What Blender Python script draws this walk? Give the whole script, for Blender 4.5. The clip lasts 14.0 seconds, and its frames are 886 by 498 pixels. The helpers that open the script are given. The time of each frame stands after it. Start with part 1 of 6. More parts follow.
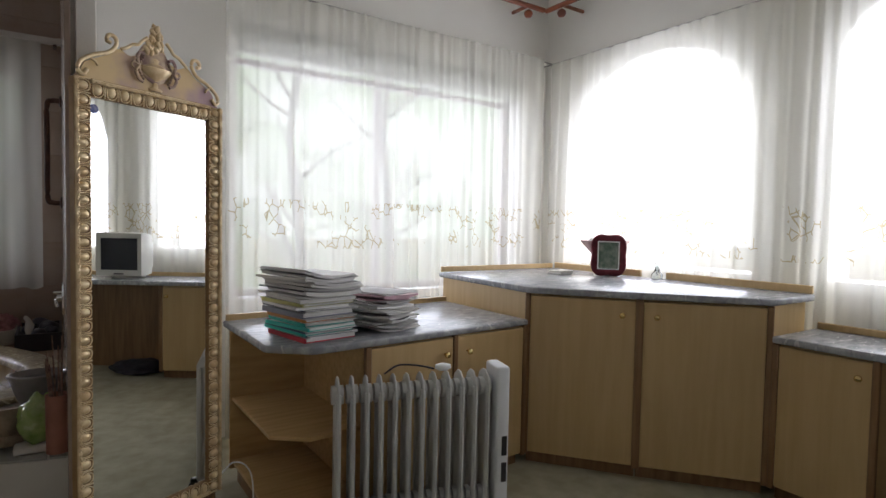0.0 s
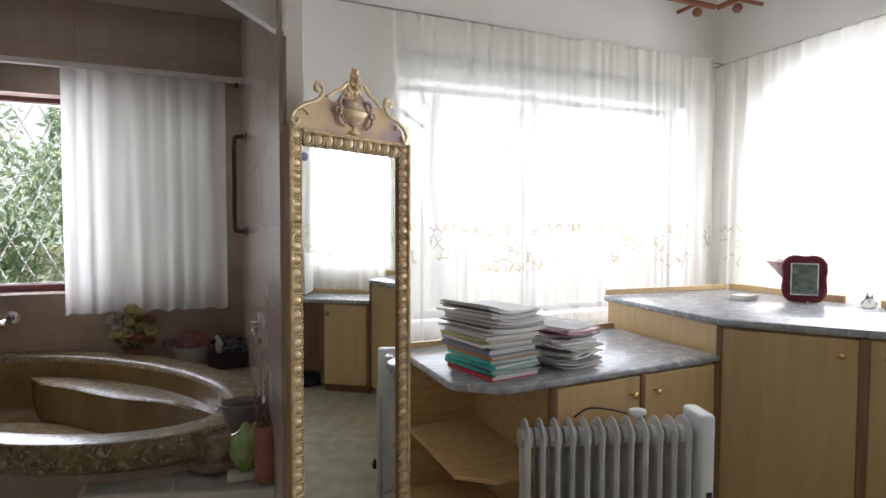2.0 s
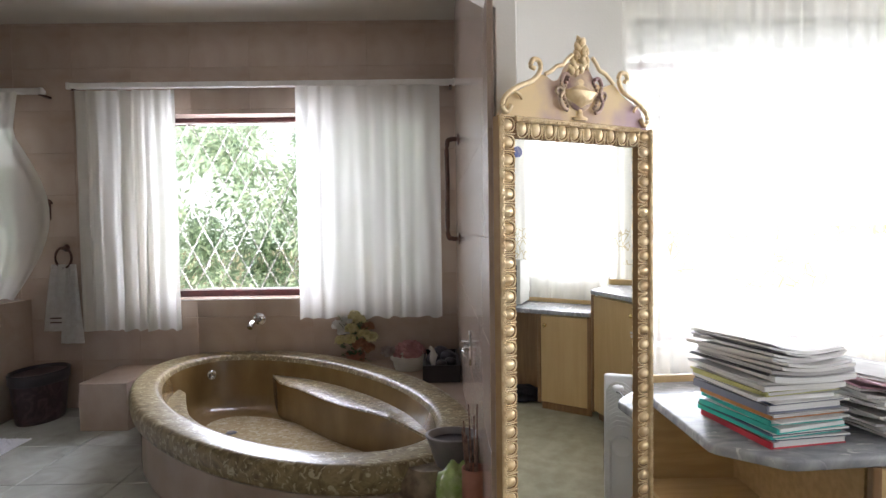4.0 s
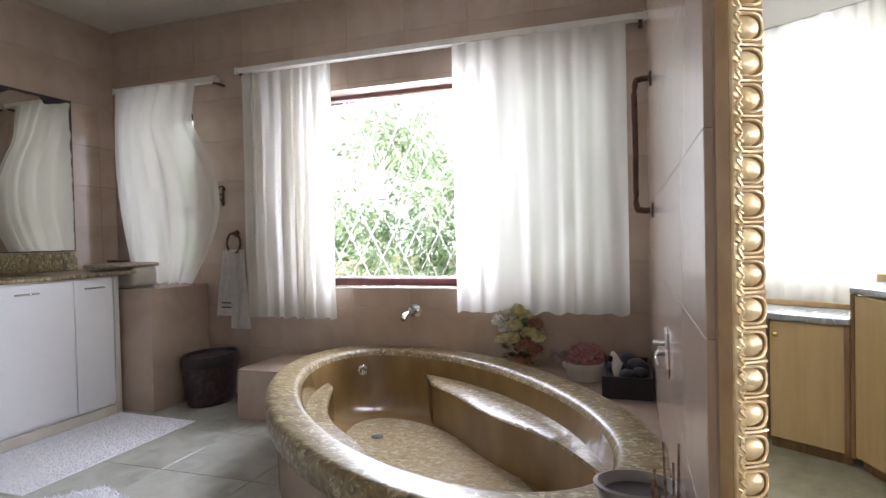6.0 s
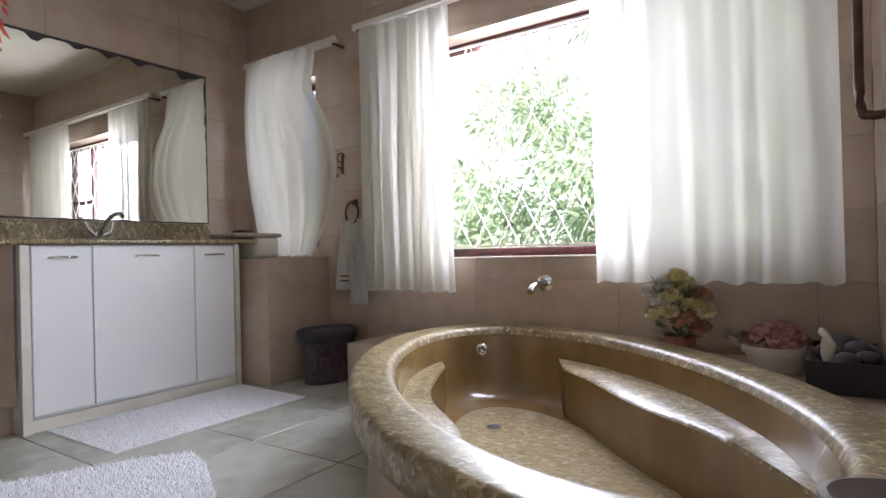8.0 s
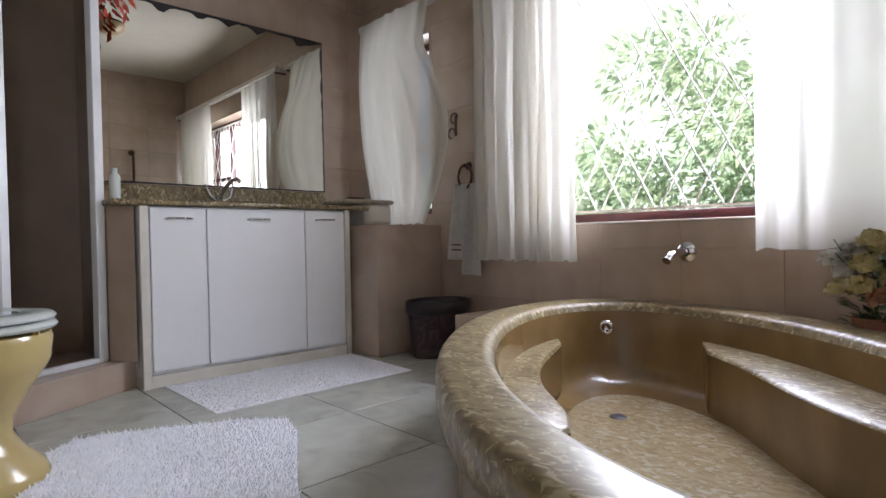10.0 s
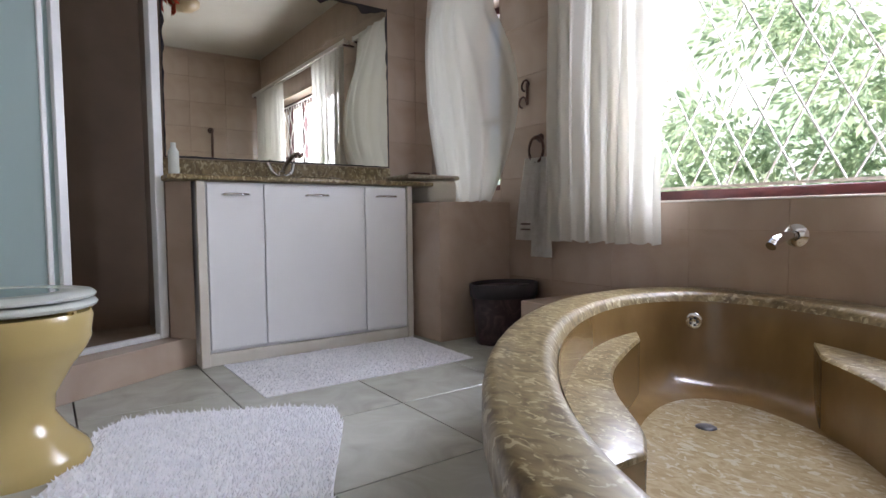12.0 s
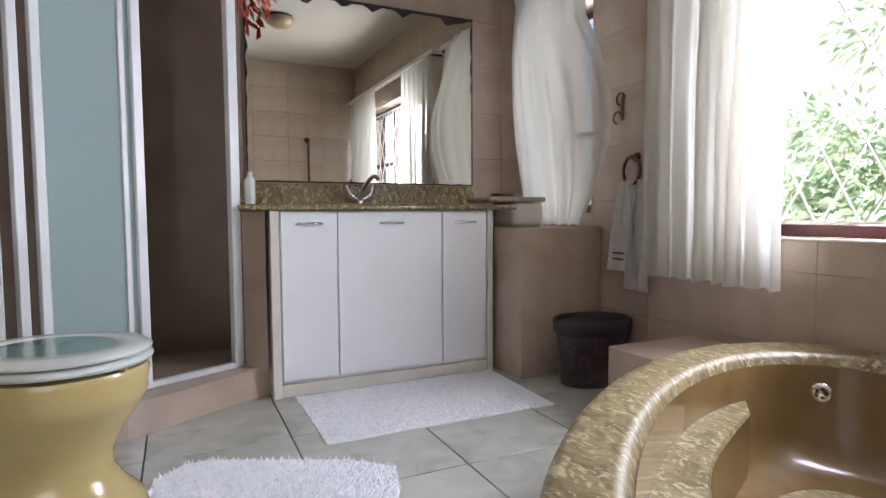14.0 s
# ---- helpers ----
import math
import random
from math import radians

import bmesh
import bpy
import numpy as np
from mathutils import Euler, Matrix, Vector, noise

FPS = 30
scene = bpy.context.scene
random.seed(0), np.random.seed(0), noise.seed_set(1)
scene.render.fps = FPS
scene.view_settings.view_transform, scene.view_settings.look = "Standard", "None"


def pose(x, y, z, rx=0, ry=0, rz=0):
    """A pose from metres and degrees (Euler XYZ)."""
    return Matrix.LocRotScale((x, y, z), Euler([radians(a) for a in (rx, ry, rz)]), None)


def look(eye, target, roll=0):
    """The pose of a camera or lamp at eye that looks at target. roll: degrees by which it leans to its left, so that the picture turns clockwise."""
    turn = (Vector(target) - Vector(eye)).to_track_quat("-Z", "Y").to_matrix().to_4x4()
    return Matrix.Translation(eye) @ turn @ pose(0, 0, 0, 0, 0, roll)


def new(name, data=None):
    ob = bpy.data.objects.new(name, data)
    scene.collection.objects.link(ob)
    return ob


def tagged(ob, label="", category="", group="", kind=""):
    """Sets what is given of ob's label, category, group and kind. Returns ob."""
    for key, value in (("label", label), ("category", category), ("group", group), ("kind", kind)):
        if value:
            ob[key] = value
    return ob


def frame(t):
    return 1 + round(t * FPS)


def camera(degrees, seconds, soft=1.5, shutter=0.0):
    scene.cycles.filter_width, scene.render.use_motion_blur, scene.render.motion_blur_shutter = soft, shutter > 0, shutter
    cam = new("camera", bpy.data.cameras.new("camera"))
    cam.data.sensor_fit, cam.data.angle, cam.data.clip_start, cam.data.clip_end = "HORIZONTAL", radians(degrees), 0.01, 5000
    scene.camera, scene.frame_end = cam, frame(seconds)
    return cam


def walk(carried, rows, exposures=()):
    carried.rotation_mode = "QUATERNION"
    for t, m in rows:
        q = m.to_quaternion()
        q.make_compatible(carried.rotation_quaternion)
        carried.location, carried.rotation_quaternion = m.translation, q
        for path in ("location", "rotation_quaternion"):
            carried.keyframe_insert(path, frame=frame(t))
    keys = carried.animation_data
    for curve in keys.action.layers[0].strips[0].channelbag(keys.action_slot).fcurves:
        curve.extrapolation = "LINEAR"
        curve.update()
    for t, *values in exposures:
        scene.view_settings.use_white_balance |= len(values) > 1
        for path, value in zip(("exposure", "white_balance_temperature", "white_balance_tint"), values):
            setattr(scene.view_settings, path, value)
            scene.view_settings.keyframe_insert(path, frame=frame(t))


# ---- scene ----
cam = camera(76.1, 14.0)
METRES, EYE, TILT, LEAN, TURN = 2.85, 1.10, 0.0, 0.0, -36.1
PATH = [
    (0, (-0.018, 2.772, 1.070), (1.104, 4.425, 0.982), 1.1),
    (0.5, (-0.069, 2.825, 1.096), (0.982, 4.525, 1.006), 1.0),
    (1, (-0.117, 2.888, 1.126), (0.856, 4.633, 1.037), 0.6),
    (1.5, (-0.163, 2.944, 1.159), (0.709, 4.742, 1.071), 0.5),
    (2, (-0.203, 3.006, 1.190), (0.553, 4.855, 1.106), 0.2),
    (2.5, (-0.214, 3.070, 1.209), (0.397, 4.973, 1.127), -0.1),
    (3, (-0.198, 3.166, 1.223), (0.254, 5.112, 1.139), -0.3),
    (3.5, (-0.161, 3.278, 1.237), (0.078, 5.262, 1.157), -0.5),
    (4, (-0.137, 3.397, 1.217), (-0.115, 5.395, 1.140), -0.8),
    (4.2, (-0.123, 3.462, 1.209), (-0.185, 5.460, 1.133), -1.0),
    (6.3, (-0.081, 4.140, 1.023), (-0.785, 6.012, 0.987), -1.4),
    (6.5, (-0.072, 4.201, 1.010), (-0.823, 6.055, 0.975), -1.5),
    (7, (-0.078, 4.327, 0.961), (-0.941, 6.132, 0.943), -1.4),
    (7.5, (-0.132, 4.459, 0.860), (-1.117, 6.200, 0.858), -1.5),
    (8, (-0.174, 4.580, 0.773), (-1.288, 6.240, 0.785), -1.5),
    (8.5, (-0.222, 4.647, 0.728), (-1.440, 6.233, 0.737), -1.3),
    (9, (-0.253, 4.728, 0.696), (-1.565, 6.238, 0.703), -1.2),
    (11.5, (-0.386, 5.013, 0.670), (-1.988, 6.204, 0.561), -0.8),
    (12, (-0.423, 5.056, 0.679), (-2.056, 6.206, 0.568), -0.6),
    (12.5, (-0.447, 5.111, 0.704), (-2.119, 6.202, 0.586), -0.6),
    (13, (-0.486, 5.150, 0.745), (-2.204, 6.166, 0.626), -0.5),
    (13.5, (-0.521, 5.195, 0.784), (-2.285, 6.131, 0.666), -0.3),
    (14, (-0.544, 5.247, 0.841), (-2.351, 6.096, 0.715), -0.3),
]
walk(cam, [(t, look(eye, target, roll)) for t, eye, target, roll in PATH],
     [(0.0, -0.32), (1.0, -0.18), (2.5, 0.35), (4.0, 0.84), (6.5, 1.27), (8.0, 1.17), (9.0, 0.92), (11.5, 0.95), (14.0, 1.27)])
EXPOSURE = 0.0
# ---- light ----
world = bpy.data.worlds.new("world")
scene.world = world
world.use_nodes = True
wn = world.node_tree
sky = wn.nodes.new("ShaderNodeTexSky")
sky.sky_type = "NISHITA"
sky.sun_disc = False
sky.sun_elevation = radians(60)
sky.sun_rotation = radians(150)
sky.air_density = 1.0
sky.dust_density = 3.0
wn.nodes["Background"].inputs["Strength"].default_value = 0.13
wn.links.new(sky.outputs[0], wn.nodes["Background"].inputs[0])
sun = new("sun", bpy.data.lights.new("sun", "SUN"))
sun.data.energy, sun.data.angle, sun.data.color = 4.8, radians(0.6), (1, 0.95, 0.88)
sun.matrix_world = look((5 * math.sin(radians(150)), 5 * math.cos(radians(150)), 5 * math.tan(radians(60))), (0, 0, 0))


def window_lamp(eye, aim, w, h, watts, color=(0.90, 0.925, 1.12)):
    """The sky's light in a window's opening."""
    lamp = new("window_light", bpy.data.lights.new("window_light", "AREA"))
    lamp.data.shape, lamp.data.size, lamp.data.size_y = "RECTANGLE", w, h
    lamp.data.energy, lamp.data.color = watts, color
    lamp.matrix_world = look(eye, aim)
    return lamp


window_lamp((-1.46, 7.60, 1.38), (-1.46, 0, 0.6), 0.78, 1.15, 39)
window_lamp((-0.6, 7.62, 1.38), (-0.6, 0, 0.6), 0.8, 1.15, 4)
window_lamp((-3.23, 7.62, 1.40), (-3.23, 0, 1.2), 0.42, 1.1, 3.6)
window_lamp((1.9, 6.55, 1.35), (1.9, 0, 1.0), 2.1, 1.45, 44)
window_lamp((3.64, 5.18, 1.45), (0, 5.18, 1.1), 1.3, 1.3, 44)
window_lamp((3.64, 3.735, 1.45), (0, 3.735, 1.1), 0.66, 1.3, 22)
window_lamp((3.64, 2.34, 1.45), (0, 2.34, 1.1), 1.1, 1.3, 22)


# ---- materials ----
def mat(name, c1, c2=None, rough=0.5, scale=4.0, metal=0.0, bump=0.0, bscale=80.0, detail=4.0, mix=0.5, stretch=(1, 1, 1), coat=0.0,
        lo=0.35, hi=0.65, var=0.0, spots=None, distortion=0.0):
    """A procedural surface: two tones by noise, fine relief, uneven gloss."""
    m = bpy.data.materials.new(name)
    m.use_nodes = True
    nt = m.node_tree
    b = nt.nodes["Principled BSDF"]
    c2 = c2 or tuple(x * 0.85 for x in c1)
    tc = nt.nodes.new("ShaderNodeTexCoord")
    mp = nt.nodes.new("ShaderNodeMapping")
    mp.inputs["Scale"].default_value = stretch
    nt.links.new(tc.outputs["Object"], mp.inputs[0])
    n = nt.nodes.new("ShaderNodeTexNoise")
    n.inputs["Scale"].default_value, n.inputs["Detail"].default_value, n.inputs["Distortion"].default_value = scale, detail, distortion
    nt.links.new(mp.outputs[0], n.inputs["Vector"])
    r = nt.nodes.new("ShaderNodeMapRange")
    r.inputs["From Min"].default_value, r.inputs["From Max"].default_value = lo, hi
    nt.links.new(n.outputs["Fac"], r.inputs["Value"])
    mx = nt.nodes.new("ShaderNodeMix")
    mx.data_type = "RGBA"
    mx.inputs["A"].default_value, mx.inputs["B"].default_value = (*c1, 1), (*c2, 1)
    nt.links.new(r.outputs["Result"], mx.inputs["Factor"])
    out = mx.outputs["Result"]
    n2 = nt.nodes.new("ShaderNodeTexNoise")
    n2.inputs["Scale"].default_value, n2.inputs["Detail"].default_value = bscale, 3
    nt.links.new(mp.outputs[0], n2.inputs["Vector"])
    if spots:
        r2 = nt.nodes.new("ShaderNodeMapRange")
        r2.inputs["From Min"].default_value, r2.inputs["From Max"].default_value = spots[1], spots[1] + 0.06
        n3 = nt.nodes.new("ShaderNodeTexNoise")
        n3.inputs["Scale"].default_value, n3.inputs["Detail"].default_value, n3.inputs["Distortion"].default_value = spots[2], 5, 1.2
        nt.links.new(mp.outputs[0], n3.inputs["Vector"])
        nt.links.new(n3.outputs["Fac"], r2.inputs["Value"])
        mx2 = nt.nodes.new("ShaderNodeMix")
        mx2.data_type = "RGBA"
        mx2.inputs["B"].default_value = (*spots[0], 1)
        nt.links.new(out, mx2.inputs["A"])
        nt.links.new(r2.outputs["Result"], mx2.inputs["Factor"])
        out = mx2.outputs["Result"]
    if var:
        oi = nt.nodes.new("ShaderNodeObjectInfo")
        hv = nt.nodes.new("ShaderNodeHueSaturation")
        mr = nt.nodes.new("ShaderNodeMapRange")
        mr.inputs["To Min"].default_value, mr.inputs["To Max"].default_value = 1 - var, 1 + var
        nt.links.new(oi.outputs["Random"], mr.inputs["Value"])
        nt.links.new(mr.outputs["Result"], hv.inputs["Value"])
        nt.links.new(out, hv.inputs["Color"])
        out = hv.outputs["Color"]
    nt.links.new(out, b.inputs["Base Color"])
    rr = nt.nodes.new("ShaderNodeMapRange")
    rr.inputs["To Min"].default_value, rr.inputs["To Max"].default_value = max(rough - 0.06, 0.02), min(rough + 0.08, 1)
    nt.links.new(n.outputs["Fac"], rr.inputs["Value"])
    nt.links.new(rr.outputs["Result"], b.inputs["Roughness"])
    b.inputs["Metallic"].default_value = metal
    b.inputs["Coat Weight"].default_value = coat
    if bump:
        bp = nt.nodes.new("ShaderNodeBump")
        bp.inputs["Strength"].default_value, bp.inputs["Distance"].default_value = bump, 0.004
        nt.links.new(n2.outputs["Fac"], bp.inputs["Height"])
        nt.links.new(bp.outputs["Normal"], b.inputs["Normal"])
    return m


def fabric(name, color, translucent=0.6, clear=0.0, pattern=False, weave=True):
    """Thin cloth that lets light through; pattern: woven ornament in a band above the hem."""
    m = bpy.data.materials.new(name)
    m.use_nodes = True
    nt = m.node_tree
    nt.nodes.clear()
    o = nt.nodes.new("ShaderNodeOutputMaterial")
    d, t, c = (nt.nodes.new("ShaderNodeBsdf" + k) for k in ("Diffuse", "Translucent", "Transparent"))
    d.inputs["Color"].default_value = (*color, 1)
    t.inputs["Color"].default_value = (*color, 1)
    a, b = nt.nodes.new("ShaderNodeMixShader"), nt.nodes.new("ShaderNodeMixShader")
    a.inputs[0].default_value = translucent
    nt.links.new(d.outputs[0], a.inputs[1])
    nt.links.new(t.outputs[0], a.inputs[2])
    b.inputs[0].default_value = clear
    nt.links.new(a.outputs[0], b.inputs[1])
    nt.links.new(c.outputs[0], b.inputs[2])
    nt.links.new(b.outputs[0], o.inputs[0])
    if pattern:
        tc = nt.nodes.new("ShaderNodeTexCoord")
        mp = nt.nodes.new("ShaderNodeMapping")
        mp.inputs["Scale"].default_value = (1, 1, 0.7)
        v = nt.nodes.new("ShaderNodeTexVoronoi")
        v.feature = "DISTANCE_TO_EDGE"
        v.inputs["Scale"].default_value = 22
        nt.links.new(tc.outputs["Object"], mp.inputs[0])
        nt.links.new(mp.outputs[0], v.inputs["Vector"])
        sp = nt.nodes.new("ShaderNodeSeparateXYZ")
        nt.links.new(tc.outputs["Object"], sp.inputs[0])
        band = nt.nodes.new("ShaderNodeMath")
        band.operation = "COMPARE"
        band.inputs[1].default_value, band.inputs[2].default_value = 1.05, 0.15
        nt.links.new(sp.outputs["Z"], band.inputs[0])
        lt = nt.nodes.new("ShaderNodeMath")
        lt.operation = "LESS_THAN"
        lt.inputs[1].default_value = 0.05
        nt.links.new(v.outputs["Distance"], lt.inputs[0])
        nz = nt.nodes.new("ShaderNodeTexNoise")
        nz.inputs["Scale"].default_value = 7
        nt.links.new(tc.outputs["Object"], nz.inputs["Vector"])
        gt = nt.nodes.new("ShaderNodeMath")
        gt.operation = "GREATER_THAN"
        gt.inputs[1].default_value = 0.53
        nt.links.new(nz.outputs["Fac"], gt.inputs[0])
        m1, m2, m3 = (nt.nodes.new("ShaderNodeMath") for _ in range(3))
        for q in (m1, m2, m3):
            q.operation = "MULTIPLY"
        nt.links.new(band.outputs[0], m1.inputs[0])
        nt.links.new(lt.outputs[0], m1.inputs[1])
        nt.links.new(m1.outputs[0], m2.inputs[0])
        nt.links.new(gt.outputs[0], m2.inputs[1])
        sub = nt.nodes.new("ShaderNodeMath")
        sub.operation = "MULTIPLY_ADD"
        sub.inputs[1].default_value, sub.inputs[2].default_value = -clear, clear
        nt.links.new(m2.outputs[0], sub.inputs[0])
        nt.links.new(sub.outputs[0], b.inputs[0])
        mc = nt.nodes.new("ShaderNodeMix")
        mc.data_type = "RGBA"
        mc.inputs["A"].default_value, mc.inputs["B"].default_value = (*color, 1), (0.34, 0.29, 0.19, 1)
        nt.links.new(m2.outputs[0], mc.inputs["Factor"])
        nt.links.new(mc.outputs["Result"], d.inputs["Color"])
        nt.links.new(mc.outputs["Result"], t.inputs["Color"])
    return m


def glass(name, color=(1, 1, 1), rough=0.0, clear=0.0):
    m = bpy.data.materials.new(name)
    m.use_nodes = True
    b = m.node_tree.nodes["Principled BSDF"]
    b.inputs["Base Color"].default_value = (*color, 1)
    b.inputs["Transmission Weight"].default_value = 1
    b.inputs["Roughness"].default_value = rough
    b.inputs["IOR"].default_value = 1.45
    return m


def lit(name, color, power, far=None):
    m = bpy.data.materials.new(name)
    m.use_nodes = True
    b = m.node_tree.nodes["Principled BSDF"]
    b.inputs["Base Color"].default_value = (0.02, 0.02, 0.02, 1)
    b.inputs["Emission Color"].default_value = (*color, 1)
    b.inputs["Emission Strength"].default_value = power
    if far:
        nt = m.node_tree
        tc, n, mx, r = (nt.nodes.new("ShaderNode" + k) for k in ("TexCoord", "TexNoise", "Mix", "MapRange"))
        n.inputs["Scale"].default_value, n.inputs["Detail"].default_value = 0.16, 9
        r.inputs["From Min"].default_value, r.inputs["From Max"].default_value = 0.44, 0.6
        mx.data_type = "RGBA"
        mx.inputs["A"].default_value, mx.inputs["B"].default_value = (*color, 1), (*far, 1)
        nt.links.new(tc.outputs["Object"], n.inputs["Vector"])
        nt.links.new(n.outputs["Fac"], r.inputs["Value"])
        nt.links.new(r.outputs["Result"], mx.inputs["Factor"])
        nt.links.new(mx.outputs["Result"], b.inputs["Emission Color"])
    return m


